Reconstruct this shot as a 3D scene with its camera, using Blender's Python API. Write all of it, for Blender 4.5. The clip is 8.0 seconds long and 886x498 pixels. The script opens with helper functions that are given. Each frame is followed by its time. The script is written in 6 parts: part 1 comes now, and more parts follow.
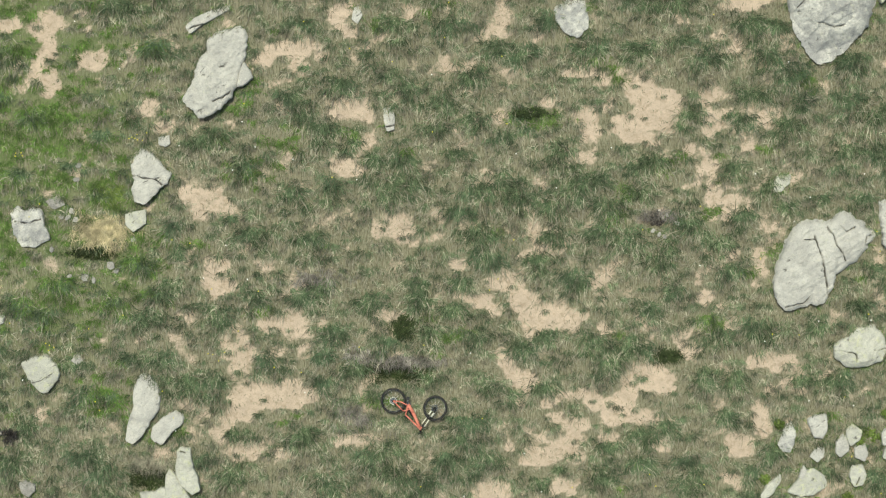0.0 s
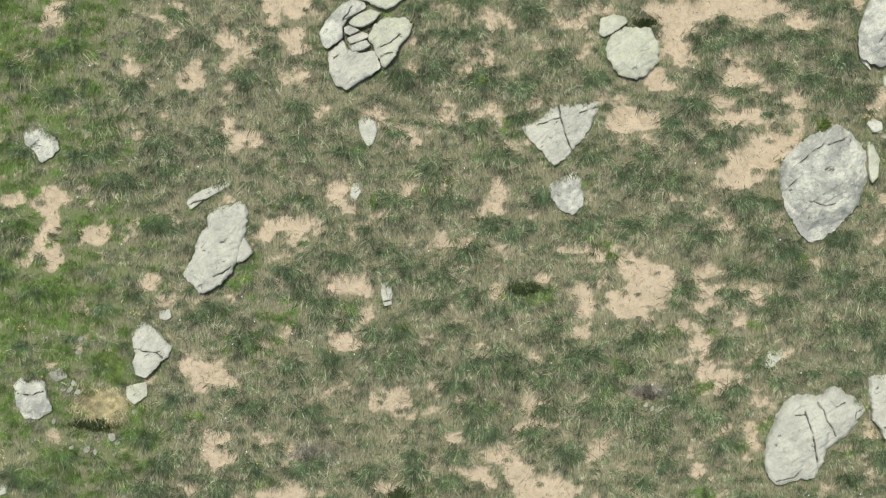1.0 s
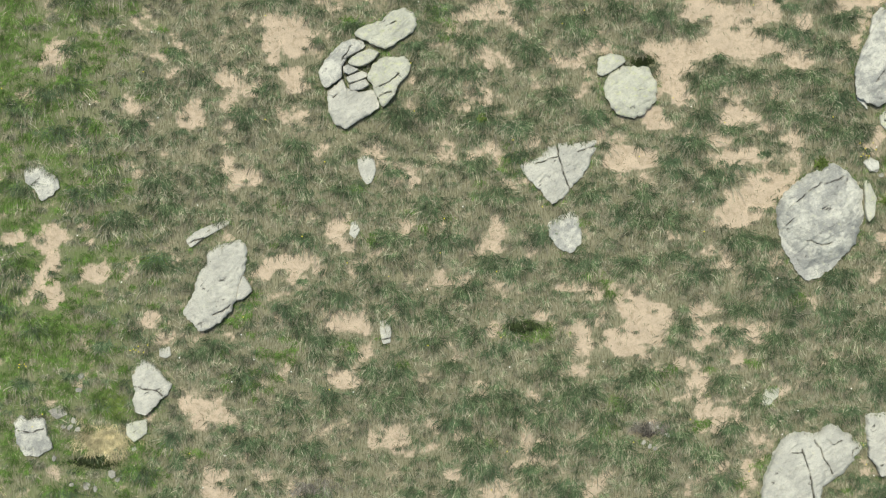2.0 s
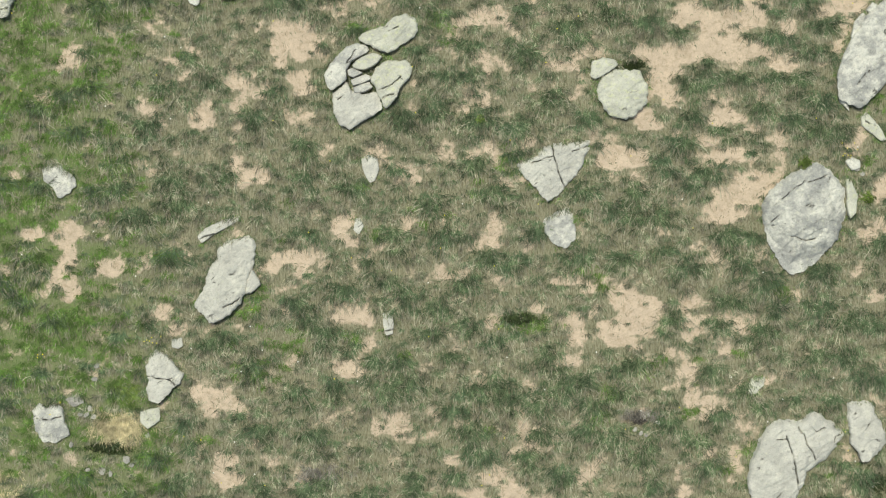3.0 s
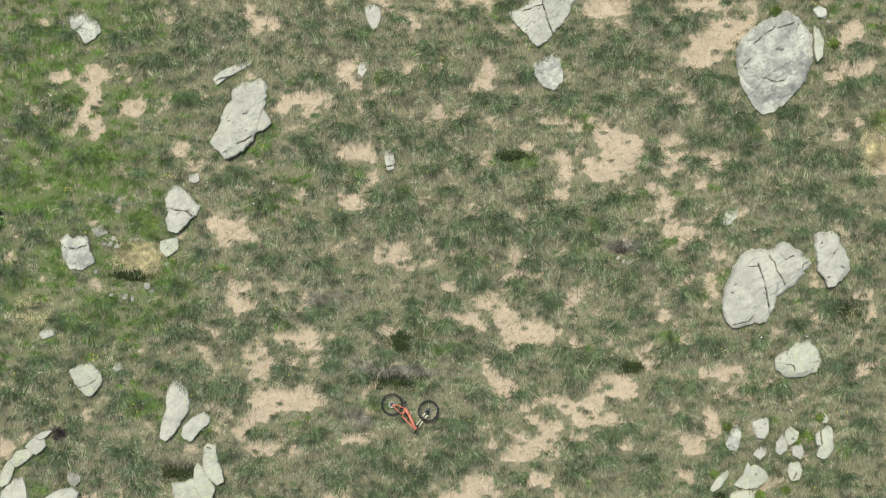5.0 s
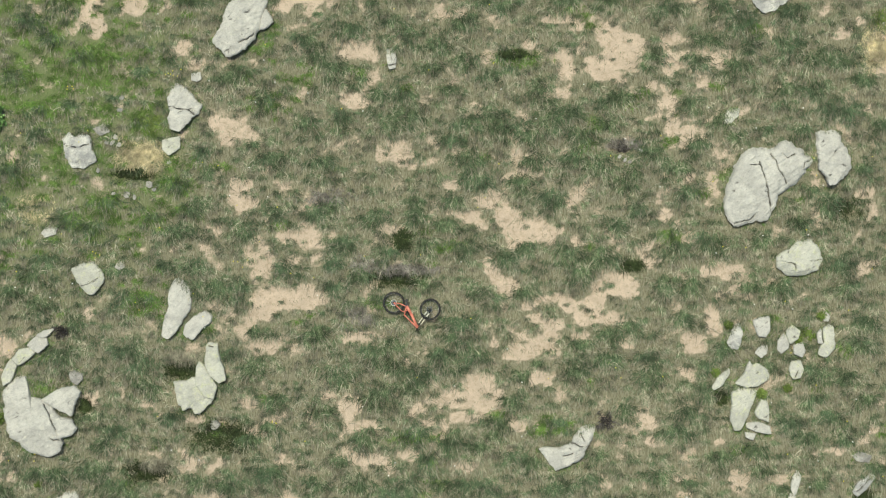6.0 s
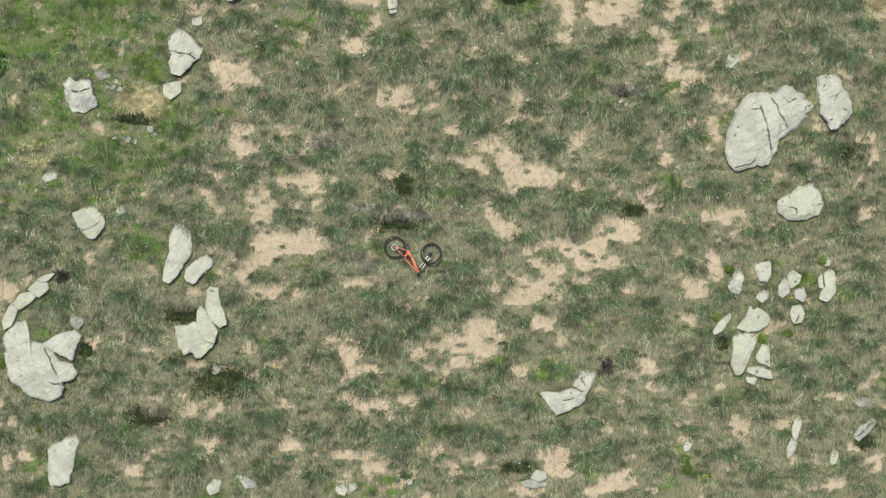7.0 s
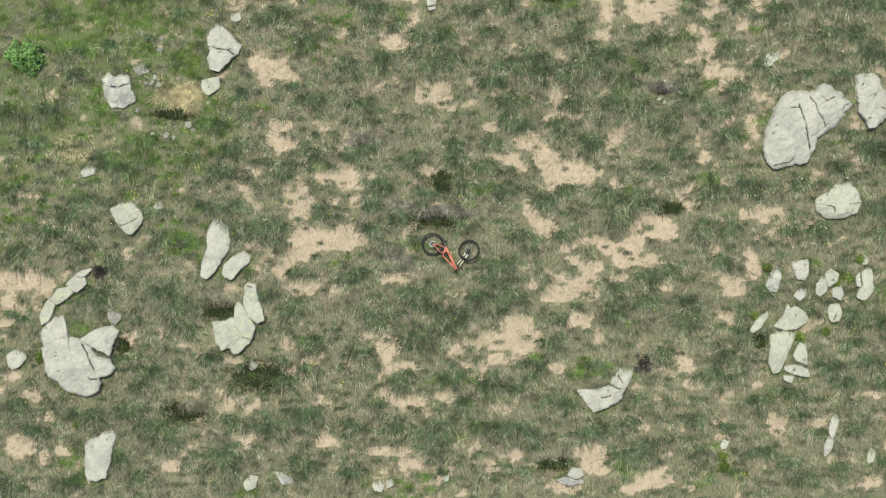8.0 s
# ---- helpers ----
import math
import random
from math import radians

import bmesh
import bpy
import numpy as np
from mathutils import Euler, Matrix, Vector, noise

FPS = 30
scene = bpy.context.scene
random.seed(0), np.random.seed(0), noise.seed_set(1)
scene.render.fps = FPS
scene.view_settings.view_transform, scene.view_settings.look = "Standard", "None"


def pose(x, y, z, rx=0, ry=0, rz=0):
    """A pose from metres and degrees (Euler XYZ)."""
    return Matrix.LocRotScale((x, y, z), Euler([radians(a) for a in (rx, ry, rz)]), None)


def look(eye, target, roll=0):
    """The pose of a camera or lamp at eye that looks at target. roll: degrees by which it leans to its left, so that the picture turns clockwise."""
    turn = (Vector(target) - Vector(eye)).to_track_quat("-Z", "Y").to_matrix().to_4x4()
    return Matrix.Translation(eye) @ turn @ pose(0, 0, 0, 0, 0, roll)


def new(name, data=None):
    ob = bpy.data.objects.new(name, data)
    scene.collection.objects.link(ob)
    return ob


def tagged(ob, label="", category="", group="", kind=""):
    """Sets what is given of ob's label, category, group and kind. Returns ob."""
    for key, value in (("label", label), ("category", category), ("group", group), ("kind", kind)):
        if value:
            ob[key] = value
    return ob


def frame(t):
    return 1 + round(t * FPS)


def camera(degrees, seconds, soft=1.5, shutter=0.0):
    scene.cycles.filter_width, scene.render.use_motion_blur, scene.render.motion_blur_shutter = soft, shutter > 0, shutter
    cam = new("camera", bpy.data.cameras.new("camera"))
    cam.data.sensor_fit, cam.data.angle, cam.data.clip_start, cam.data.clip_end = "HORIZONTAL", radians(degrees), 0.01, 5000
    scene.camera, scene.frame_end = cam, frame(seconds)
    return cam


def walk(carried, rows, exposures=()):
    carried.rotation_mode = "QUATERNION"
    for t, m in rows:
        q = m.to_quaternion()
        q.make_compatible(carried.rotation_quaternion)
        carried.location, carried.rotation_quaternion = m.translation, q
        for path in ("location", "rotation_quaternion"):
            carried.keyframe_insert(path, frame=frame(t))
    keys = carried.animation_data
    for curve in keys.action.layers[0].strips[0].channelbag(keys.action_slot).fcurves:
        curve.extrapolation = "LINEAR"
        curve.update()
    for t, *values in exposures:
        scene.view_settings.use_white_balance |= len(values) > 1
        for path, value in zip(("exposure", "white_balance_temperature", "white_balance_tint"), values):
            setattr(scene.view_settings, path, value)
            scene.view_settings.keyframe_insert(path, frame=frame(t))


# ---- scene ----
SLOPE_DEG = 6.0
SLOPE = pose(0, 0, 0, SLOPE_DEG)      # the hillside: u across, v up the slope, w away from it

# ---- camera and its flight ----
cam = camera(28.8, 8.0, soft=1.2)
PATH = [
    (0, -0.000, 0.000, 49.43, -0.00),
    (0.2, 0.012, 1.109, 49.60, 0.00),
    (0.5, 0.055, 2.773, 49.86, 0.10),
    (1, 0.089, 5.032, 50.20, 0.22),
    (1.5, 0.102, 6.122, 50.35, 0.26),
    (1.7, 0.115, 6.186, 50.40, 0.24),
    (2.5, 0.131, 6.040, 50.43, 0.25),
    (2.8, 0.135, 5.998, 50.65, 0.25),
    (3, 0.122, 6.006, 52.70, 0.25),
    (3.2, 0.117, 6.005, 54.93, 0.23),
    (3.5, 0.128, 6.012, 57.03, 0.24),
    (3.8, 0.152, 6.022, 57.00, 0.25),
    (4, 0.186, 5.691, 57.01, 0.25),
    (4.2, 0.190, 4.767, 56.96, 0.29),
    (4.5, 0.217, 2.934, 56.99, 0.26),
    (4.7, 0.243, 1.932, 56.96, 0.27),
    (5.8, 0.192, -1.728, 56.97, 0.28),
    (6, 0.193, -2.553, 56.98, 0.27),
    (6.2, 0.195, -3.419, 56.99, 0.28),
    (6.5, 0.167, -4.246, 56.96, 0.28),
    (7, 0.170, -4.381, 56.97, 0.29),
    (7.3, 0.162, -4.418, 56.99, 0.29),
    (7.5, -0.015, -4.446, 56.97, 0.32),
    (7.7, -0.390, -4.482, 56.98, 0.38),
    (8, -1.075, -4.495, 56.97, 0.54),
]
walk(cam, [(t, SLOPE @ pose(u, v, w, 0, 0, roll)) for t, u, v, w, roll in PATH],
     [(0.0, -0.035, 7000, -5), (8.0, -0.035, 7000, -5)])

# ---- light: high, hazy sun and open sky ----
world = bpy.data.worlds.new("sky")
scene.world = world
world.use_nodes = True
sky = world.node_tree.nodes.new("ShaderNodeTexSky")
sky.sky_type, sky.sun_disc = "NISHITA", False
SUN_FROM = (SLOPE.to_3x3() @ Vector((-0.14, 0.32, 1.0))).normalized()
sky.sun_elevation = math.asin(SUN_FROM.z)
sky.sun_rotation = math.atan2(SUN_FROM.x, SUN_FROM.y)
sky.dust_density, sky.air_density = 3.0, 1.0
back = world.node_tree.nodes["Background"]
back.inputs["Strength"].default_value = 0.1
world.node_tree.links.new(sky.outputs[0], back.inputs["Color"])
sun = new("sun", bpy.data.lights.new("sun", "SUN"))
sun.data.energy, sun.data.angle, sun.data.color = 2.7, radians(14), (1.0, 0.955, 0.89)
sun.matrix_world = look(SUN_FROM * 200, (0, 0, 0))

# ---- small tools ----
RNG = np.random.default_rng(7)
TABLE = RNG.random((256, 256))


def value_noise(x, y, size=1.0, octaves=1, shift=0.0):
    """Smooth noise from 0 to 1 over arrays x, y; size: metres of its largest cells."""
    total, weight, amp = 0.0, 0.0, 1.0
    for k in range(octaves):
        px, py = np.asarray(x) / size * 2 ** k + 37.7 * k + shift, np.asarray(y) / size * 2 ** k + 11.3 * k + 2.1 * shift
        ix, iy = np.floor(px).astype(int), np.floor(py).astype(int)
        fx, fy = px - ix, py - iy
        fx, fy = fx * fx * (3 - 2 * fx), fy * fy * (3 - 2 * fy)
        a, b = TABLE[ix % 256, iy % 256], TABLE[(ix + 1) % 256, iy % 256]
        c, d = TABLE[ix % 256, (iy + 1) % 256], TABLE[(ix + 1) % 256, (iy + 1) % 256]
        total = total + amp * ((a * (1 - fx) + b * fx) * (1 - fy) + (c * (1 - fx) + d * fx) * fy)
        weight, amp = weight + amp, amp * 0.5
    return total / weight


def mesh_from(name, verts, faces, smooth=True):
    me = bpy.data.meshes.new(name)
    me.from_pydata([tuple(v) for v in verts], [], faces)
    me.polygons.foreach_set("use_smooth", [smooth] * len(me.polygons))
    me.update()
    return me


def big_mesh(name, verts, loops, counts):
    """A mesh from arrays: verts (n, 3), loop indices, corners of each face."""
    me = bpy.data.meshes.new(name)
    me.vertices.add(len(verts))
    me.vertices.foreach_set("co", np.ascontiguousarray(verts, dtype=np.float32).ravel())
    me.loops.add(len(loops))
    me.loops.foreach_set("vertex_index", np.ascontiguousarray(loops, dtype=np.int32))
    me.polygons.add(len(counts))
    starts = np.concatenate([[0], np.cumsum(counts)[:-1]])
    me.polygons.foreach_set("loop_start", starts.astype(np.int32))
    me.update(calc_edges=True)
    return me


def part(name, bm, material, parent, label=""):
    """Links a bmesh or a mesh as one object under a thing or a part."""
    if isinstance(bm, bmesh.types.BMesh):
        me = bpy.data.meshes.new(name)
        bm.to_mesh(me)
        bm.free()
    else:
        me = bm
    if material and not me.materials:
        me.materials.append(material)
    ob = new(name, me)
    ob.parent = parent
    return tagged(ob, label)


def tube(bm, a, b, r0, r1=None, n=10):
    """A tapered round bar from a to b added to bm."""
    a, b = Vector(a), Vector(b)
    m = Matrix.Translation((a + b) / 2) @ (b - a).to_track_quat("Z", "Y").to_matrix().to_4x4()
    bmesh.ops.create_cone(bm, cap_ends=True, segments=n, radius1=r0, radius2=r0 if r1 is None else r1, depth=(b - a).length, matrix=m)
    for f in bm.faces:
        f.smooth = len(f.verts) == 4
    return bm


def bar(a, b, r0, r1=None, n=10):
    return tube(bmesh.new(), a, b, r0, r1, n)


# ---- materials ----
def material(name, roughness=0.8, metal=0.0, specular=0.3):
    m = bpy.data.materials.new(name)
    m.use_nodes = True
    b = m.node_tree.nodes["Principled BSDF"]
    b.inputs["Roughness"].default_value = roughness
    b.inputs["Metallic"].default_value = metal
    b.inputs["Specular IOR Level"].default_value = specular
    return m, m.node_tree.nodes, m.node_tree.links, b


def noise_node(N, L, coord, scale, detail=4.0, rough=0.6):
    n = N.new("ShaderNodeTexNoise")
    n.inputs["Scale"].default_value, n.inputs["Detail"].default_value, n.inputs["Roughness"].default_value = scale, detail, rough
    L.new(coord, n.inputs["Vector"])
    return n.outputs["Fac"]


def ramp(N, L, fac, *stops):
    r = N.new("ShaderNodeValToRGB")
    while len(r.color_ramp.elements) < len(stops):
        r.color_ramp.elements.new(0.5)
    for e, (p, c) in zip(r.color_ramp.elements, stops):
        e.position, e.color = p, (*c, 1) if len(c) == 3 else c
    L.new(fac, r.inputs[0])
    return r.outputs[0]


def mixed(N, L, fac, a, b, mode="MIX"):
    n = N.new("ShaderNodeMix")
    n.data_type, n.blend_type = "RGBA", mode
    for value, socket in ((fac, n.inputs[0]), (a, n.inputs[6]), (b, n.inputs[7])):
        if isinstance(value, (int, float)):
            socket.default_value = value
        elif isinstance(value, tuple):
            socket.default_value = (*value, 1)
        else:
            L.new(value, socket)
    return n.outputs[2]


def bump(N, L, b, height, strength, distance):
    n = N.new("ShaderNodeBump")
    n.inputs["Strength"].default_value, n.inputs["Distance"].default_value = strength, distance
    L.new(height, n.inputs["Height"])
    L.new(n.outputs[0], b.inputs["Normal"])


def plain(name, color, roughness=0.5, metal=0.0, specular=0.4, wear=0.15):
    """Paint, rubber or metal with faint dirt and gloss variation."""
    m, N, L, b = material(name, roughness, metal, specular)
    co = N.new("ShaderNodeTexCoord").outputs["Object"]
    dirt = noise_node(N, L, co, 18.0)
    L.new(mixed(N, L, ramp(N, L, dirt, (0.45, (0, 0, 0)), (0.8, (wear,) * 3)), color, (0.3, 0.24, 0.17)), b.inputs["Base Color"])
    rough = N.new("ShaderNodeMapRange")
    rough.inputs[3].default_value, rough.inputs[4].default_value = max(roughness - 0.12, 0.05), min(roughness + 0.15, 1)
    L.new(dirt, rough.inputs[0])
    L.new(rough.outputs[0], b.inputs["Roughness"])
    return m


def grain_of(N, L, coord, along, angle=33):
    """Coordinates stretched along one direction: the bedding of the stone, the fall of the thatch."""
    turned = N.new("ShaderNodeMapping")
    turned.vector_type = "TEXTURE"
    turned.inputs["Rotation"].default_value = (0, 0, radians(angle))
    turned.inputs["Scale"].default_value = (1 / along, 1, 1)
    L.new(coord, turned.inputs["Vector"])
    return turned.outputs[0]


def rock_material(name, pale, grey, lichen, lichen_from, stain=0.35):
    m, N, L, b = material(name, 0.9, 0, 0.2)
    geo = N.new("ShaderNodeNewGeometry").outputs["Position"]
    broad, mid, fine = noise_node(N, L, geo, 1.3, 9, 0.7), noise_node(N, L, geo, 6.0, 8, 0.75), noise_node(N, L, geo, 34.0, 5, 0.75)
    col = mixed(N, L, ramp(N, L, broad, (0.44, (0, 0, 0)), (0.56, (1, 1, 1))), pale, grey)
    mott = noise_node(N, L, grain_of(N, L, geo, 0.5), 7.0, 8, 0.8)
    col = mixed(N, L, ramp(N, L, mott, (0.52, (0, 0, 0)), (0.62, (stain,) * 3)), col, tuple(0.6 * c for c in grey))
    col = mixed(N, L, ramp(N, L, mid, (lichen_from, (0, 0, 0)), (lichen_from + 0.07, (0.75,) * 3)), col, lichen)
    speck = noise_node(N, L, geo, 15.0, 7, 0.85)
    col = mixed(N, L, 1.0, col, ramp(N, L, speck, (0.36, (0.9,) * 3), (0.5, (1.0,) * 3), (0.66, (1.06,) * 3)), "MULTIPLY")
    crust = noise_node(N, L, geo, 21.0, 6, 0.8)
    col = mixed(N, L, ramp(N, L, crust, (0.58, (0, 0, 0)), (0.64, (0.6,) * 3)), col, tuple(min(0.9, 1.2 * c) for c in pale))
    pits = ramp(N, L, fine, (0.36, (0.65,) * 3), (0.43, (0, 0, 0)))
    col = mixed(N, L, pits, col, tuple(0.3 * c for c in grey))
    # short dark cracks along the grain of the stone
    band = noise_node(N, L, grain_of(N, L, geo, 0.32), 2.6, 3, 0.55)
    line = ramp(N, L, band, (0.468, (0, 0, 0)), (0.495, (0.9,) * 3), (0.505, (0.9,) * 3), (0.532, (0, 0, 0)))
    where = ramp(N, L, noise_node(N, L, geo, 2.3, 3, 0.6), (0.6, (0, 0, 0)), (0.67, (1, 1, 1)))
    fissure = mixed(N, L, 1.0, line, where, "MULTIPLY")
    col = mixed(N, L, fissure, col, (0.09, 0.085, 0.075))
    cleft = N.new("ShaderNodeAttribute")
    cleft.attribute_name = "cleft"
    col = mixed(N, L, ramp(N, L, cleft.outputs["Fac"], (0.35, (0, 0, 0)), (0.9, (0.85,) * 3)), col, (0.05, 0.046, 0.036))
    L.new(col, b.inputs["Base Color"])
    joined = mixed(N, L, 0.55, mid, fine)
    joined = mixed(N, L, fissure, joined, (0.0, 0.0, 0.0))
    bump(N, L, b, mixed(N, L, 0.4, joined, mott), 0.8, 0.05)
    return m


ROCK_GREY = rock_material("granite_grey", (0.72, 0.698, 0.645), (0.42, 0.413, 0.402), (0.66, 0.645, 0.54), 0.57, 0.55)
ROCK_PALE = rock_material("granite_pale", (0.65, 0.627, 0.577), (0.535, 0.516, 0.48), (0.65, 0.635, 0.53), 0.58, 0.35)
ROCK_LICHEN = rock_material("granite_lichened", (0.645, 0.632, 0.552), (0.53, 0.52, 0.462), (0.64, 0.645, 0.43), 0.53, 0.35)
ROCK_DULL = rock_material("granite_dull", (0.5, 0.475, 0.435), (0.33, 0.315, 0.295), (0.45, 0.43, 0.36), 0.57, 0.6)


def ground_material():
    m, N, L, b = material("sandy_soil_and_litter", 0.95, 0, 0.1)
    geo = N.new("ShaderNodeNewGeometry").outputs["Position"]
    att = N.new("ShaderNodeAttribute")
    att.attribute_name = "bare"
    mid, fine = noise_node(N, L, geo, 6.0, 6, 0.7), noise_node(N, L, geo, 45.0, 4, 0.7)
    sand = mixed(N, L, ramp(N, L, noise_node(N, L, geo, 2.4, 6, 0.75), (0.4, (0, 0, 0)), (0.62, (1, 1, 1))), (0.7, 0.56, 0.44), (0.57, 0.455, 0.355))
    sand = mixed(N, L, ramp(N, L, mid, (0.36, (0.8,) * 3), (0.5, (0, 0, 0))), sand, (0.46, 0.36, 0.265))
    litter = mixed(N, L, mid, (0.25, 0.24, 0.16), (0.155, 0.155, 0.1))
    thatch = noise_node(N, L, grain_of(N, L, geo, 0.16, 92), 30.0, 5, 0.7)
    litter = mixed(N, L, ramp(N, L, thatch, (0.42, (0, 0, 0)), (0.6, (0.85,) * 3)), litter, (0.36, 0.332, 0.235))
    litter = mixed(N, L, ramp(N, L, thatch, (0.34, (0.8,) * 3), (0.46, (0, 0, 0))), litter, (0.12, 0.11, 0.07))
    edge = N.new("ShaderNodeMath")
    edge.operation = "ADD"
    spread = N.new("ShaderNodeMapRange")
    spread.inputs[3].default_value, spread.inputs[4].default_value = -0.75, 0.75
    L.new(noise_node(N, L, geo, 6.5, 6, 0.75), spread.inputs[0])
    L.new(att.outputs["Fac"], edge.inputs[0])
    L.new(spread.outputs[0], edge.inputs[1])
    lush = N.new("ShaderNodeAttribute")
    lush.attribute_name = "turf"
    litter = mixed(N, L, lush.outputs["Fac"], litter, mixed(N, L, mid, (0.19, 0.26, 0.095), (0.11, 0.165, 0.055)))
    col = mixed(N, L, ramp(N, L, edge.outputs[0], (0.22, (0, 0, 0)), (0.56, (1, 1, 1))), litter, sand)
    col = mixed(N, L, ramp(N, L, fine, (0.3, (0.5,) * 3), (0.48, (0, 0, 0))), col, (0.22, 0.165, 0.1))
    L.new(col, b.inputs["Base Color"])
    bump(N, L, b, mixed(N, L, 0.4, mid, fine), 0.7, 0.05)
    return m


def blade_material(name, *colors, tint=(0.5, 0.5, 0.5)):
    """Leaves and blades: every blade takes its tone from the colours, and broad patches lean to the tint."""
    m, N, L, b = material(name, 0.62, 0, 0.25)
    geo = N.new("ShaderNodeNewGeometry")
    island = geo.outputs["Random Per Island"]
    stops = [(k / (len(colors) - 1), c) for k, c in enumerate(colors)]
    col = ramp(N, L, island, *stops)
    patch = noise_node(N, L, geo.outputs["Position"], 0.8, 4)
    col = mixed(N, L, ramp(N, L, patch, (0.42, (0, 0, 0)), (0.66, (0.6,) * 3)), col, tint)
    clump = noise_node(N, L, geo.outputs["Position"], 2.3, 3, 0.5)
    col = mixed(N, L, 1.0, col, ramp(N, L, clump, (0.36, (0.56,) * 3), (0.64, (1.24,) * 3)), "MULTIPLY")
    tuft = noise_node(N, L, geo.outputs["Position"], 6.0, 2, 0.5)
    col = mixed(N, L, 1.0, col, ramp(N, L, tuft, (0.36, (0.78,) * 3), (0.64, (1.2,) * 3)), "MULTIPLY")
    L.new(col, b.inputs["Base Color"])
    return m


SOIL = ground_material()
GREEN = blade_material("tussock_green", (0.053, 0.083, 0.042), (0.092, 0.14, 0.067), (0.142, 0.2, 0.098), (0.28, 0.335, 0.195), tint=(0.092, 0.15, 0.085))
SEDGE = blade_material("sedge_green", (0.072, 0.105, 0.054), (0.118, 0.161, 0.085), (0.175, 0.221, 0.124), (0.295, 0.337, 0.207), tint=(0.118, 0.168, 0.09))
OLIVE = blade_material("meadow_green", (0.08, 0.155, 0.032), (0.14, 0.24, 0.055), (0.235, 0.33, 0.1), tint=(0.14, 0.25, 0.05))
DRY = blade_material("withered_grass", (0.23, 0.21, 0.15), (0.32, 0.294, 0.215), (0.41, 0.38, 0.285), (0.53, 0.492, 0.372), tint=(0.31, 0.292, 0.22))
STRAW = blade_material("yellow_straw", (0.5, 0.42, 0.24), (0.63, 0.54, 0.33), (0.76, 0.67, 0.45), tint=(0.6, 0.52, 0.32))
LEAF = blade_material("fresh_leaf", (0.105, 0.165, 0.035), (0.17, 0.24, 0.055), (0.25, 0.32, 0.09), tint=(0.18, 0.25, 0.06))
BUSH_LEAF = blade_material("pale_bush_leaf", (0.13, 0.26, 0.07), (0.21, 0.37, 0.12), (0.32, 0.49, 0.2), tint=(0.22, 0.39, 0.13))
# dark moss green, lowered further so that it carries the shade of hollows
DARK_LEAF = blade_material("dark_moss_and_shade_leaf", (0.03, 0.044, 0.017), (0.052, 0.074, 0.027), (0.09, 0.118, 0.044), tint=(0.046, 0.065, 0.024))
TWIG = blade_material("grey_twig", (0.05, 0.042, 0.038), (0.1, 0.088, 0.083), (0.19, 0.172, 0.165), tint=(0.085, 0.076, 0.072))
DEAD = blade_material("grey_dead_grass", (0.12, 0.105, 0.09), (0.21, 0.19, 0.168), (0.31, 0.285, 0.255), (0.42, 0.39, 0.345), tint=(0.24, 0.215, 0.2))
PETAL_WHITE = plain("white_petal", (0.85, 0.85, 0.82), 0.7, wear=0.0)
PETAL_YELLOW = plain("yellow_petal", (0.8, 0.7, 0.05), 0.7, wear=0.0)

# ---- the turf: bare sand, thin dry growth (place, half width, half height) and the big tussocks (place, radius), from the top down ----
SAND_A = [
    (1, 14.2, 0.26, 0.15), (13.1, 14, 0.26, 0.24), (2.9, 13.8, 0.21, 0.11), (12.4, 13.7, 0.71, 0.35), (7.7, 13.4, 0.52, 0.3), (11.8, 13.4, 0.34, 0.24), (1.7, 13.1, 0.41, 0.24), (9.2, 13.1, 0.62, 0.32), (7.5, 13, 0.34, 0.26), (8.4, 13, 0.71, 0.37),
    (-4.4, 12.6, 0.62, 0.41), (2.3, 12.5, 0.17, 0.13), (8.6, 12.5, 0.67, 0.24), (12.2, 12.2, 0.21, 0.21), (9.2, 12.2, 0.52, 0.24), (6.2, 12.2, 0.26, 0.17), (8, 12.1, 0.9, 0.24), (-4.1, 12.1, 0.45, 0.26), (6.9, 12, 0.62, 0.3), (-4.9, 12, 0.28, 0.41),
    (-11.2, 11.9, 0.37, 0.41), (10.5, 11.8, 0.49, 0.26), (-11.5, 11.5, 0.22, 0.22), (6.9, 11.5, 0.45, 0.24), (-4.4, 11.3, 0.34, 0.19),
]
SAND_B = [
    (-6.3, 11.2, 0.37, 0.26), (6.4, 11.2, 0.19, 0.24), (-0.8, 11, 0.17, 0.15), (6.8, 10.9, 0.45, 0.24), (-4.1, 10.9, 0.41, 0.19), (-5.4, 10.8, 0.19, 0.22), (7.1, 10.6, 0.34, 0.17), (8.1, 10.5, 0.26, 0.15), (-7.2, 10.1, 0.3, 0.41), (6, 10.1, 0.45, 0.17),
    (8.9, 10.1, 0.62, 0.21), (9.6, 9.8, 0.19, 0.15), (6.4, 9.8, 0.34, 0.15), (5.6, 8.9, 0.62, 0.3), (-6.2, 8.7, 0.26, 0.13), (6, 8.7, 0.26, 0.15), (-5.7, 8.2, 0.49, 0.28), (2.2, 8.2, 0.22, 0.15), (9.6, 8.1, 0.62, 0.37), (-0.7, 8.1, 0.26, 0.13),
    (13.7, 7.9, 0.32, 0.34), (9.2, 7.7, 0.62, 0.37), (8.7, 7.3, 0.71, 0.32), (14, 7, 0.34, 0.15), (8.4, 7, 0.52, 0.24),
]
